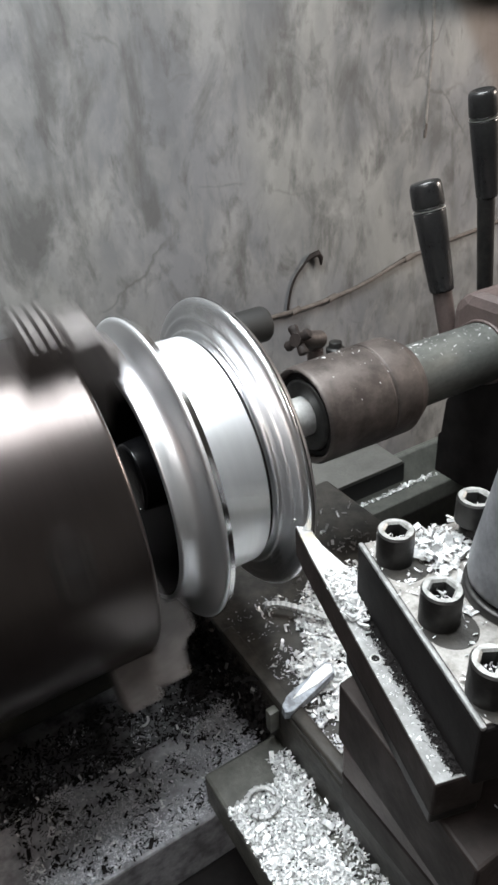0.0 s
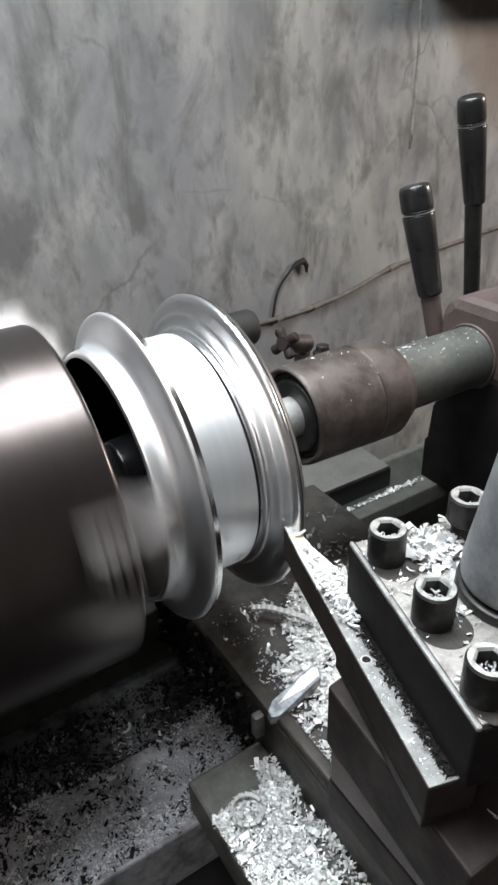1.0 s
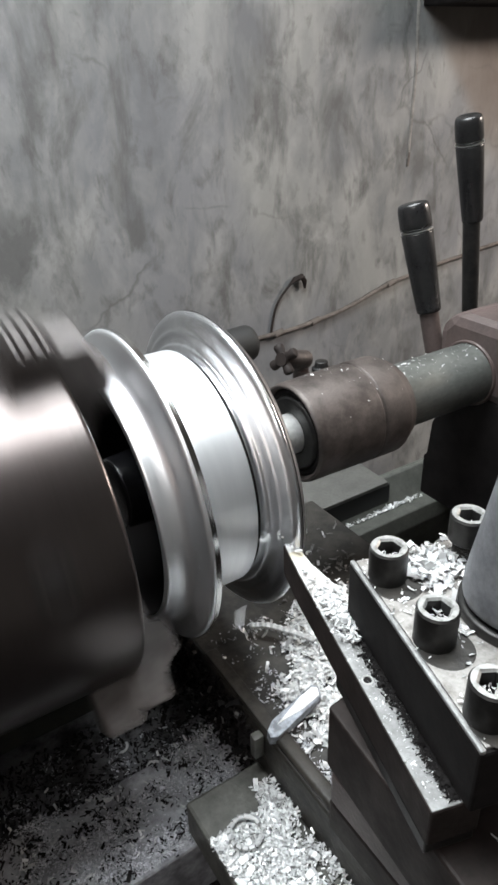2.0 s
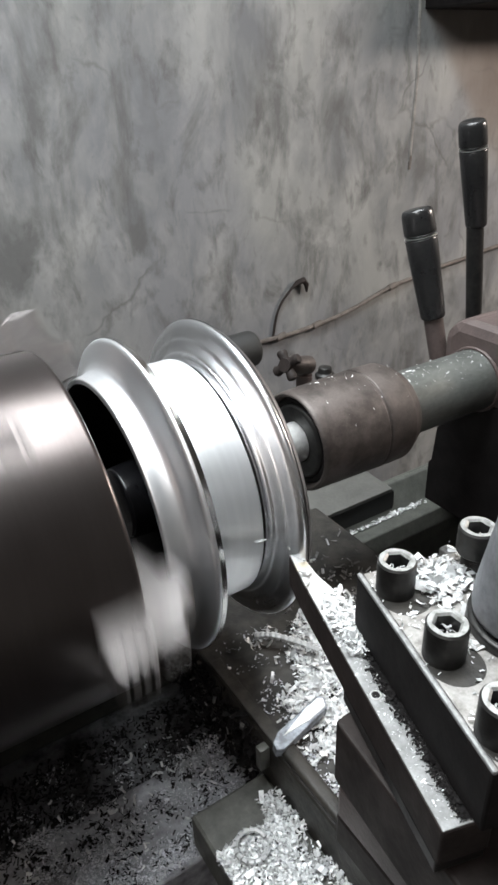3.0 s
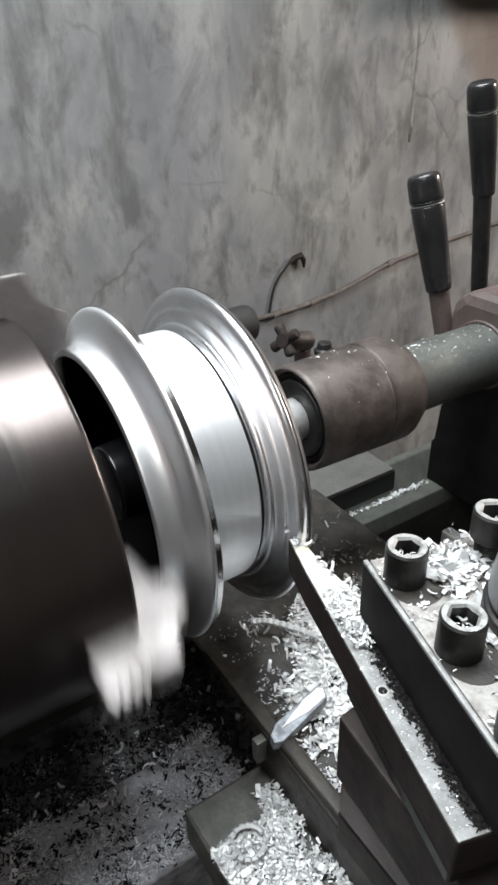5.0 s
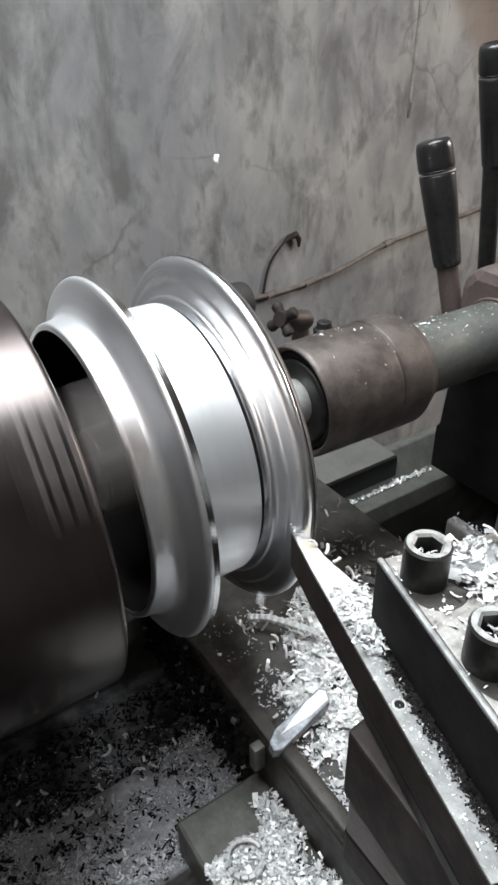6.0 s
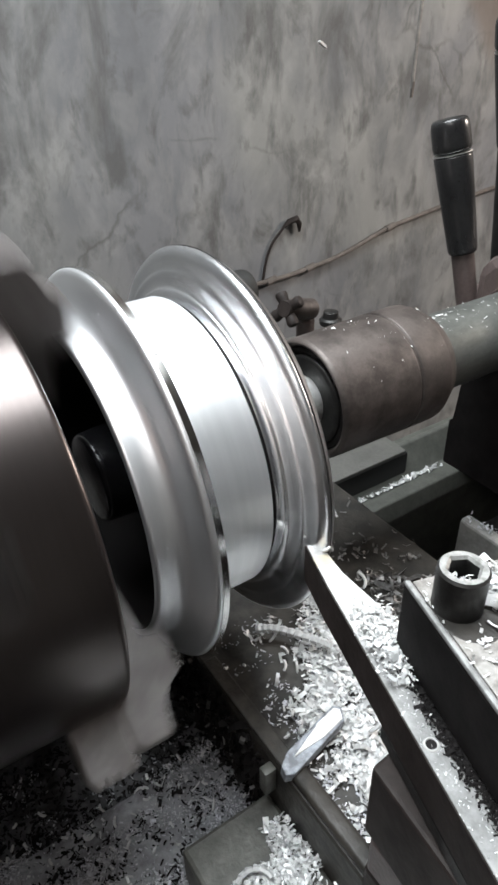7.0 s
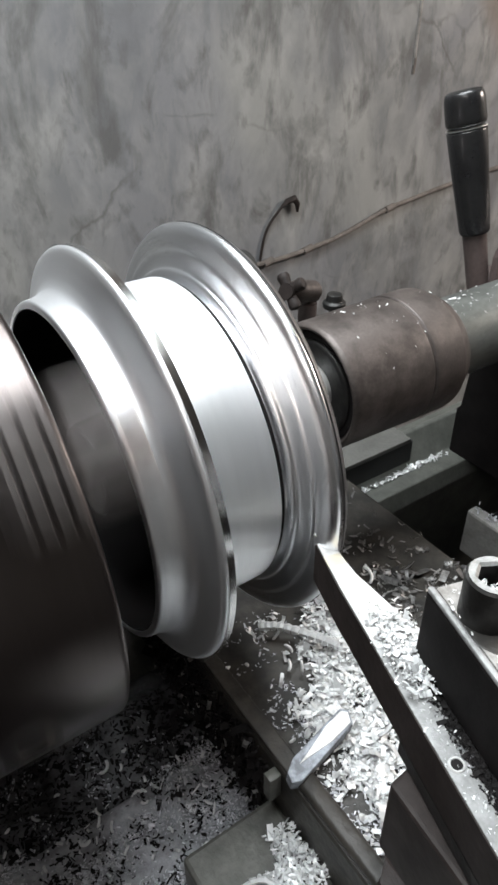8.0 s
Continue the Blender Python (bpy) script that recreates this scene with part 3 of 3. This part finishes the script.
    part("web_disc", spun(softened([(-0.03, 0.02), (-0.03, 0.0905), (-0.024, 0.0905), (-0.024, 0.02)], 0.002, 2, True), 64, closed=True), BLACKIRON, t, "black web disc", True)
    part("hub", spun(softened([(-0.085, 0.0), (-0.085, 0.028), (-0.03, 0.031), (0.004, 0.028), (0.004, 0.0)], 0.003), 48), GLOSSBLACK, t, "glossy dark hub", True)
    return t


def live_centre():
    t = thing("live_centre", pose(0, 0, AXIS), "brown steel live centre pressed into the rim", "live centre")
    body = [(0.094, 0.0), (0.094, 0.0385), (0.0815, 0.0395), (0.0785, 0.0418), (0.0785, 0.0432), (0.0815, 0.0449), (0.148, 0.0462), (0.1485, 0.0452), (0.1505, 0.0452), (0.151, 0.0464), (0.178, 0.0464), (0.192, 0.0385), (0.1935, 0.0325), (0.1935, 0.0)]
    part("housing", spun(softened(body, 0.0012, 2), 96), BODY, t, smooth=True)
    part("front_ring", spun(softened([(0.0835, 0.0335), (0.0835, 0.0383), (0.0935, 0.0383), (0.0935, 0.0335)], 0.0006, 2, True), 96, closed=True), BLACKIRON, t, "black front ring", True)
    part("seal", spun(softened([(0.0808, 0.0182), (0.0808, 0.031), (0.0825, 0.0333), (0.0935, 0.0333), (0.0935, 0.0182)], 0.0008, 2, True), 64, closed=True), BOLT, t, "dark grey seal disc", True)
    part("point", spun(softened([(-0.014, 0.0), (-0.006, 0.012), (0.006, 0.0178), (0.0936, 0.0178), (0.0936, 0.0)], 0.0008, 2), 48), BRIGHT, t, "bright steel point", True)
    return t


def knob(t, top, bottom, foot, wide, stem=PAINT):
    """A lever: a dark stem, a tapered black grip with its joint's highlight as a bright ring, and a domed cap."""
    top, bottom, foot = Vector(top), Vector(bottom), Vector(foot)
    d = (top - bottom).normalized()
    L = (top - bottom).length
    lever = part("lever_stem", tube([foot, bottom + d * 0.02], [0.0098, 0.0105], 16), stem, t, "dark steel lever stem", True)
    m = Matrix.Translation(bottom) @ d.to_track_quat("Z", "Y").to_matrix().to_4x4()
    r = wide / 2
    grip = [(0, 0.0), (0, r * 0.72), (0.003, r * 0.78), (L * 0.5, r * 0.93), (L * 0.74, r * 0.985), (L * 0.745, 0.0)]
    g = part("grip", spun(softened(grip, 0.002), 40, "z"), BAKELITE, lever, "black plastic grip", True)
    g.matrix_basis = m
    # Bright ring in place of the highlight at the joint's groove.
    ring = part("joint_highlight", spun([(L * 0.745, 0.0), (L * 0.745, r * 0.99), (L * 0.751, r * 0.99), (L * 0.751, 0.0)], 40, "z"), STEEL, lever, "thin bright ring for the joint's highlight", True)
    ring.matrix_basis = m
    cap = part("cap", spun(softened([(L * 0.752, 0.0), (L * 0.752, r), (L * 0.96, r * 0.97), (L, r * 0.8), (L, 0.0)], 0.006, 5), 40, "z"), BAKELITE, lever, "black domed cap", True)
    cap.matrix_basis = m


def tailstock():
    t = thing("tailstock", pose(0, 0, 0), "dark brown painted tailstock with two black-gripped levers", "tailstock")
    part("quill", spun(softened([(0.185, 0.0), (0.185, 0.0295), (0.187, 0.031), (0.45, 0.031), (0.45, 0.0)], 0.001), 72), QUILL, t, "greenish grey steel quill", True).location = (0, 0, AXIS)
    # barrel with the quill's bore, on a pedestal
    barrel = [(-0.062, 1.075), (-0.062, 1.135), (-0.045, 1.156), (0.03, 1.156), (0.046, 1.14), (0.046, 1.075)]
    part("barrel", prism(barrel, 0.302, 0.62, "x", 0.012), PAINT, t)
    part("bore_ring", spun(softened([(0.2995, 0.0312), (0.2995, 0.0335), (0.304, 0.0345), (0.304, 0.0312)], 0.0008, 2, True), 64, closed=True), PAINT, t, smooth=True).location = (0, 0, AXIS)
    # Coloured black to put in the shade below the brown barrel.
    part("pedestal", prism([(-0.06, 0.93), (-0.058, 1.078), (0.03, 1.078), (0.031, 1.046), (0.043, 1.026), (0.043, 0.984), (0.05, 0.981), (0.05, 0.93)], 0.304, 0.62, "x", 0.002), BLACKIRON, t)
    part("foot", prism([(-0.14, 0.901), (-0.14, 0.932), (0.069, 0.932), (0.069, 0.901)], 0.345, 0.64, "x", 0.003), BLACKIRON, t)
    part("base_nose", box((0.267, -0.125, 0.859), (0.281, -0.011, 0.911), 0.003), NOSE, t, "dull grey plate under the tailstock nose")
    part("base_tongue", box((0.2812, -0.12, 0.859), (0.3448, -0.02, 0.9), 0.003), BLACKIRON, t)
    knob(t, (0.303, 0.0985, 1.2535), (0.314, 0.072, 1.143), (0.3205, 0.06, 1.085), 0.0335)
    knob(t, (0.437, 0.156, 1.324), (0.46, 0.152, 1.206), (0.474, 0.145, 1.05), 0.0325, BOLT)
    part("lever_boss", tube([(0.3215, 0.0585, 1.09), (0.327, 0.05, 1.04)], 0.0125, 16), BLACKIRON, t, "black lever collar", True)
    part("lever_boss", box((0.44, 0.04, 0.99), (0.5, 0.17, 1.055), 0.01, 3), PAINT, t)


def coolant_cock():
    t = thing("rear_rail", pose(0, 0, 0), "olive grey sheet rail bracketed behind the lathe bed", "rail")
    part("bar", box((0.165, 0.215, 0.955), (0.335, 0.32, 0.972), 0.002), OLIVE, t)
    part("bracket", prism([(0.1405, 0.86), (0.1405, 0.9), (0.212, 0.972), (0.2145, 0.972), (0.2145, 0.945), (0.15, 0.86)], 0.2895, 0.3, "x", 0.001), IRON, t)
    t = thing("coolant_cock", pose(0, 0, 0), "brown brass coolant cock with a dark star handle", "valve")
    part("standpipe", tube([(0.285, 0.262, 0.934), (0.285, 0.262, 1.02)], 0.011, 14), PAINT, t, smooth=True)
    hub_at, away = Vector((0.2475, 0.248, 1.0475)), Vector((0.9, 0.3, -0.31)).normalized()
    part("valve_body", tube([hub_at + away * 0.006, hub_at + away * 0.012, hub_at + away * 0.05], [0.0095, 0.0122, 0.0125], 20), BODY, t, smooth=True)
    hub = part("star_handle", tube([hub_at - away * 0.007, hub_at + away * 0.006], [0.009, 0.0105], 14), IRON, t, "dark star handle", True)
    u = away.cross(Vector((0, 0, 1))).normalized()
    w = u.cross(away)
    for k in range(4):
        a = radians(40 + 90 * k)
        d = u * math.cos(a) + w * math.sin(a)
        part("lobe", tube([hub_at + d * r for r in (0.002, 0.009, 0.013, 0.017, 0.02, 0.0215)], [0.0066, 0.006, 0.0066, 0.0072, 0.006, 0.002], 14), IRON, hub, smooth=True)
    t = thing("end_knob_rod", pose(0, 0, 0), "black plastic end knob on a dark rod behind the lathe", "knob")
    part("rod", tube([(0.2, 0.334, 0.6), (0.2, 0.334, 1.025)], 0.009, 12), IRON, t, smooth=True)
    part("end_knob", spun(softened([(-0.05, 0.0), (-0.05, 0.018), (-0.02, 0.024), (0.02, 0.025), (0.026, 0.02), (0.026, 0.0)], 0.006, 4), 28, "x"), MATTBLACK, t, smooth=True).location = (0.229, 0.334, 1.044)
    t = thing("flange_nut", pose(0.274, 0.204, 1.05), "black flange nut on a stud", "nut")
    part("flange", spun(softened([(-0.012, 0.0), (-0.012, 0.012), (-0.006, 0.0125), (-0.004, 0.009), (0.003, 0.008), (0.004, 0.0)], 0.001), 24, "z"), BOLT, t, smooth=True)
    part("stud", tube([(0, 0, -0.1155), (0, 0, -0.011)], 0.005, 10), BOLT, t, smooth=True)


CHUCK_THING = chuck()
RIM_THING = wheel_rim()
live_centre()
tailstock()
coolant_cock()


# ---- swarf ----
def swarf(name, label, count, place, mat, size=(0.002, 0.006), seed=1, lift=0.3):
    """Curled flakes strewn by place(rng), which gives x, y, z or None."""
    rng = random.Random(seed)
    verts, faces = [], []
    made = 0
    while made < count:
        p = place(rng)
        if p is None:
            continue
        made += 1
        L = rng.uniform(*size) * 1.15 * (2.0 if rng.random() < 0.06 else 1.0)
        w = L * rng.uniform(0.14, 0.5)
        bend = rng.uniform(-1.6, 2.4)
        m = Matrix.Translation(p) @ Euler((rng.gauss(0, lift), rng.gauss(0, lift), rng.uniform(0, 6.283))).to_matrix().to_4x4()
        n = 3
        base = len(verts)
        x = z = 0.0
        for k in range(n + 1):
            a = bend * (k / n - 0.5)
            for y in (-w / 2, w / 2):
                verts.append(m @ Vector((x - L / 2, y, z + w * 0.15 + L * 0.05)))
            x += L / n * math.cos(a)
            z += L / n * math.sin(a)
        for k in range(n):
            i = base + 2 * k
            faces.append((i, i + 1, i + 3, i + 2))
    me = bpy.data.meshes.new(name)
    me.from_pydata(verts, [], faces)
    me.materials.append(mat)
    return tagged(new(name, me), label, "swarf", kind="stuff")


def strewn(x0, x1, y0, y1, z, depth=0.0, weight=None):
    def place(rng):
        x, y = rng.uniform(x0, x1), rng.uniform(y0, y1)
        if weight and rng.random() > weight(x, y):
            return None
        return Vector((x, y, z + rng.random() * depth))
    return place


def on_plate(z, u0, u1, v0, v1, depth=0.0, weight=None):
    def place(rng):
        u, v = rng.uniform(u0, u1), rng.uniform(v0, v1)
        if weight and rng.random() > weight(u, v):
            return None
        return Vector(on_post(u, v, z + rng.random() * depth))
    return place


def blob(cx, cy, rx, ry):
    return lambda x, y: math.exp(-((x - cx) / rx) ** 2 - ((y - cy) / ry) ** 2)


def patchy(x, y):
    return max(0.05, min(1.0, 0.5 + 1.6 * noise.noise(Vector((x * 45, y * 45, 3.1)))))


swarf("wing_swarf", "thick packed white aluminium swarf on the saddle wing", 9500, strewn(-0.106, -0.058, -0.36, -0.16, 0.898, 0.004), CHIP, (0.0016, 0.004), 2, 0.3)
swarf("wing_edge_swarf", "loose aluminium swarf beside the slide", 1500, strewn(-0.06, -0.041, -0.36, -0.142, 0.898, 0.003, patchy), CHIP, (0.0018, 0.0045), 3, 0.4)
swarf("slide_swarf", "bright aluminium swarf heaped on the cross slide", 13000, strewn(-0.026, 0.075, -0.215, -0.03, 0.9385, 0.004, lambda x, y: patchy(x, y) * min(1.0, max(0.02, (x - y - 0.085) / 0.05)) * min(1.0, max(0.05, (x + 0.014) / 0.02))), CHIP, (0.002, 0.0056), 4, 0.35)
swarf("saddle_swarf", "scattered curled swarf on the dark saddle", 1300, strewn(0.04, 0.18, -0.16, 0.09, 0.939, 0.003, lambda x, y: patchy(x, y) * max(0.04, min(1, (0.012 - y) / 0.1)) * (1.0 if x < 0.15 else 0.35)), CHIP_DARK, (0.002, 0.007), 5, 0.5)
swarf("way_swarf", "dull oily swarf caked on the front way", 8000, strewn(-0.25, -0.042, -0.132, -0.045, 0.8585, 0.0016, lambda x, y: patchy(x * 0.6, y * 0.6) ** 2), CHIP_DULL, (0.0009, 0.0023), 6, 0.3)
swarf("way_glints", "single bright chips on the front way", 150, strewn(-0.25, -0.042, -0.132, -0.04, 0.86, 0.001, patchy), CHIP, (0.0016, 0.0044), 61, 0.3)
swarf("way_grime", "black oily crumbs on the front way", 1300, strewn(-0.25, -0.042, -0.132, -0.045, 0.8588, 0.0012, lambda x, y: patchy(x + 3, y)), BLACKIRON, (0.0016, 0.004), 62, 0.3)
swarf("bridge_swarf", "sparse oily swarf below the chuck", 600, strewn(-0.26, 0.0, -0.05, 0.02, 0.8385, 0.001, lambda x, y: patchy(x, y) ** 2), CHIP_DULL, (0.001, 0.0026), 7, 0.3)
swarf("bridge_black_flakes", "black flakes strewn below the chuck", 1800, strewn(-0.26, 0.0, -0.05, 0.03, 0.8387, 0.001), BLACKIRON, (0.002, 0.005), 63, 0.3)
swarf("flank_grime", "black oily sludge clinging to the saddle's flank", 900, lambda rng: Vector((-0.0412 - 0.004 * rng.random(), rng.uniform(-0.12, 0.06), rng.uniform(0.864, 0.936))), BLACKIRON, (0.003, 0.009), 64, 1.2)
swarf("flank_swarf", "oily chips stuck to the saddle's flank", 70, lambda rng: Vector((-0.043 - 0.004 * rng.random(), rng.uniform(-0.12, 0.05), 0.866 + 0.07 * rng.random() ** 2)), CHIP_DARK, (0.002, 0.0065), 65, 1.2)
swarf("rear_way_swarf", "line of bright swarf along the rear way", 150, strewn(0.2, 0.335, 0.0735, 0.0785, 0.8985, 0.003), CHIP, (0.003, 0.0055), 8, 0.5)
swarf("nose_swarf", "oily swarf on the tailstock base nose", 70, strewn(0.268, 0.28, -0.12, -0.012, 0.9112, 0.004), CHIP_DULL, (0.002, 0.005), 31, 0.5)
swarf("tool_swarf", "white fluffy swarf piled on the turning tool", 1500, on_plate(1.0876, -0.0135, 0.009, -0.03, 0.024, 0.004, blob(-0.002, -0.003, 0.007, 0.016)), CHIP, (0.001, 0.0034), 9, 0.5)
swarf("ledge_swarf", "loose swarf on the ledge below the tool", 110, strewn(-0.03, 0.06, -0.334, -0.32, 1.0525, 0.001), CHIP_DULL, (0.001, 0.0026), 15, 0.3)
swarf("shank_swarf", "fine swarf along the tool shank", 260, on_plate(1.0873, -0.0145, 0.0, -0.022, 0.126, 0.0005), CHIP, (0.0005, 0.0014), 10, 0.3)
# Black flakes thicken towards the post, painting its shadow along with grime.
swarf("tool_shade_grime", "black flakes along the tool for the post's shadow and grime", 3600, on_plate(1.0874, -0.008, 0.0015, 0.012, 0.126, 0.0006, lambda u, v: (0.3 + 0.7 * patchy(u, v)) * min(1.0, max(0.0, (u + 0.008) / 0.007)) ** 2), BLACKIRON, (0.0006, 0.0021), 33, 0.2)
swarf("slide_dust", "fine dull swarf and dust on the cross slide", 2200, strewn(-0.0265, 0.04, -0.215, -0.02, 0.9385, 0.0008, lambda x, y: patchy(x, y) * min(1.0, max(0.08, (x - y - 0.06) / 0.08))), CHIP_DULL, (0.0008, 0.0024), 34, 0.25)
swarf("post_swarf", "bright swarf between the cap screws", 420, on_plate(1.13, 0.02, 0.066, 0.002, 0.05, 0.004, blob(0.042, 0.022, 0.014, 0.014)), CHIP, (0.0025, 0.006), 11, 0.5)
swarf("post_dust", "fine swarf on the tool post top", 620, on_plate(1.1298, 0.002, 0.13, 0.002, 0.13, 0.0008, patchy), CHIP, (0.0009, 0.0032), 12, 0.3)


def on_cylinder(x0, x1, r, spread):
    def place(rng):
        a = rng.gauss(12, spread)
        return Vector((rng.uniform(x0, x1), -r * math.sin(radians(a)), AXIS + r * math.cos(radians(a))))
    return place


swarf("quill_swarf", "bright specks of swarf on the quill", 90, on_cylinder(0.2, 0.32, 0.0312, 18), CHIP, (0.0008, 0.0026), 13, 0.3)
swarf("centre_swarf", "bright specks of swarf on the live centre", 36, on_cylinder(0.09, 0.18, 0.0466, 24), CHIP, (0.0007, 0.0018), 14, 0.3)
for k, (u, v, z) in enumerate(((0.014, 0.02, 1.1505), (0.0145, 0.0705, 1.1505), (0.0135, 0.118, 1.1505), (0.065, 0.0165, 1.158))):
    swarf("socket_swarf", "swarf caught in a cap screw socket", 30, on_plate(z - 0.0085, u - 0.0042, u + 0.0042, v - 0.0042, v + 0.0042, 0.003), CHIP, (0.001, 0.003), 20 + k, 0.5)


def curls():
    """Long segmented chips, each a row of short ribbed links."""
    t = thing("segmented_chip", pose(0, 0, 0), "long segmented aluminium chip lying on the slide", "metal chip")
    line = smooth_line([(0.006, -0.042, 0.945), (0.016, -0.05, 0.947), (0.026, -0.063, 0.947), (0.036, -0.077, 0.946), (0.042, -0.086, 0.944)], 3)
    for i, (p, q) in enumerate(zip(line, line[1:])):
        part("link", tube([p + (q - p) * 0.1 + Vector((0, 0, 0.004)), p + (q - p) * 0.5 + Vector((0, 0, 0.0045)), q - (q - p) * 0.1 + Vector((0, 0, 0.004))], [0.003, 0.0034, 0.003], 6), CHIP, t)
    t = thing("ring_chip", pose(-0.083, -0.172, 0.905), "curled ring of aluminium swarf on the wing", "metal chip")
    for k in range(14):
        a, b = 2 * math.pi * (k + 0.05) / 16, 2 * math.pi * (k + 0.95) / 16
        part("link", tube([(0.0115 * math.cos(a), 0.0115 * math.sin(a), 0), (0.0118 * math.cos(b), 0.0118 * math.sin(b), 0.0004)], [0.0017, 0.0021], 6), CHIP, t)
    t = thing("curling_chip", pose(*on_post(-0.0055, -0.0795, 1.0885), 0, 0, 40), "bright chip curling off the tool tip", "metal chip")
    coil = [(0.0035 * math.cos(0.62 * k), 0.0006 * k - 0.003, 0.0035 + 0.0035 * math.sin(0.62 * k)) for k in range(17)]
    part("curl", tube(coil, [0.0007] + [0.0015] * 15 + [0.0007], 6), CHIP, t)
    rng = random.Random(5)
    for x, y, z, s in ((-0.15, -0.06, 0.861, 0.012), (-0.118, -0.012, 0.841, 0.012), (0.085, -0.02, 0.941, 0.02), (0.105, -0.05, 0.941, 0.016), (0.05, -0.11, 0.943, 0.014), (0.02, -0.15, 0.944, 0.012), (0.12, 0.02, 0.941, 0.014), (-0.19, -0.1, 0.862, 0.01), (0.066, -0.14, 0.943, 0.012)):
        t = thing("curled_chip", pose(x, y, z, 0, 0, rng.uniform(0, 360)), "curled aluminium chip lying loose on the machine", "metal chip", "loose chips")
        arc = rng.uniform(1.0, 3.5)
        pts = [(s / arc * math.sin(arc * k / 10), s / arc * (1 - math.cos(arc * k / 10)), 0.0006 * k) for k in range(11)]
        part("curl", tube(pts, [0.0006] + [0.0013] * 9 + [0.0006], 5), CHIP, t)


curls()


def flying_chip(k):
    rng = random.Random(40 + k)
    t = thing("flying_chip", pose(0, 0, 0), "small bright aluminium chip thrown off the tool", "metal chip", "flying chips")
    s, arc = rng.uniform(0.004, 0.009), rng.uniform(0.8, 2.6)
    pts = [(s / arc * math.sin(arc * i / 7), s / arc * (1 - math.cos(arc * i / 7)), 0.0004 * i) for i in range(8)]
    part("curl", tube(pts, [0.0004] + [0.001] * 6 + [0.0004], 5), CHIP, t)
    return t


FLYING = [flying_chip(k) for k in range(64)]


# ---- what moves ----
def motions():
    """The chuck and the rim turn together; PHASE gives the angle of a jaw at given times, whole turns left open."""
    PHASE = [(0.0, 134), (0.1, 42), (0.2, 98), (0.3, 116), (0.4, 38), (0.5, 85), (0.6, 130), (0.7, 44), (0.8, 116), (0.9, 31), (1.0, 73), (1.1, 118), (1.2, 36), (1.3, 73), (1.4, 116), (1.5, 35), (3.0, 91), (3.2, 38), (3.5, 41), (3.8, 72), (4.0, 36), (4.2, 125), (4.5, 123), (4.6, 46), (5.8, 97), (6.0, 52), (6.1, 100), (6.3, 43), (6.5, 24), (6.7, 108), (7.0, 125), (7.2, 70), (7.5, 63), (7.6, 110), (7.9, 128), (8.0, 50)]
    angle, keys = PHASE[0][1], [(0.0, float(PHASE[0][1]))]
    for (t0, _), (t1, a) in zip(PHASE, PHASE[1:]):
        want = angle + 1624 * (t1 - t0)
        angle = a + 120 * round((want - a) / 120)
        keys.append((t1, float(angle)))
    rows = []
    for f in range(int(8.0 * FPS) + 1):
        t = f / FPS
        rows.append((t, pose(0, 0, AXIS, np.interp(t, [k[0] for k in keys], [k[1] for k in keys]), 0, 0)))
    walk(CHUCK_THING, rows)
    walk(RIM_THING, rows)
    # Chips lie at the cutting edge, are thrown off one after another, and come to rest on the machine.
    rng = random.Random(77)
    # Chips thrown high: the time of leaving the edge and a place passed a fifth of a second later.
    HIGH = [(T - 6 / FPS, *place) for T, *place in ((1.5, -0.179, -0.234, 1.205), (3.5, -0.2, -0.234, 1.192), (6.0, 0.011, -0.012, 1.28), (7.0, 0.077, -0.012, 1.319), (8.0, -0.132, -0.144, 1.156))]
    used = []
    for k, chip in enumerate(FLYING):
        t0 = 0.05 + round(7.8 * k / len(FLYING) * FPS) / FPS
        high = rng.random() < 0.2
        way = Vector((rng.uniform(-0.7, 0.1), rng.uniform(-0.12, 0.35), rng.uniform(1.2, 2.2) if high else rng.uniform(-0.2, 0.8)))
        place = Vector(on_post(rng.uniform(-0.012, -0.003), -0.022 + 0.045 * rng.random(), 1.0888))
        edge = Vector(on_post(-0.0095, -0.079, 1.0895))
        for when, x, y, z in HIGH:
            if abs(t0 - when) < 0.062 and when not in used:
                used.append(when)
                t0 = when
                s = 6 / FPS
                way = (Vector((x, y, z)) - edge + Vector((0, 0, 4.905 * s * s))) / s
        land = 0.944 if way.x > -0.12 else 0.862
        T = (way.z + math.sqrt(way.z ** 2 + 2 * 9.81 * (edge.z - land))) / 9.81
        lie, spin = rng.uniform(0, 360), rng.uniform(-700, 700)
        rows = [(0.0, pose(*place, 0, 0, lie))]
        if t0 > 0.1:
            rows.append((t0 - 1 / FPS, pose(*place, 0, 0, lie)))
        for f in range(40):
            s = min(f / FPS, T)
            if t0 + f / FPS > 8.0:
                break
            p = edge + way * s + Vector((0, 0, -4.905 * s * s))
            rows.append((t0 + f / FPS, pose(*p, spin * s * 0.6, spin * s, lie)))
            if s >= T:
                break
        if rows[-1][0] < 8.0 - 1.5 / FPS:
            rows += [(rows[-1][0] + 1 / FPS, rows[-1][1]), (8.0, rows[-1][1])]
        walk(chip, rows)


motions()
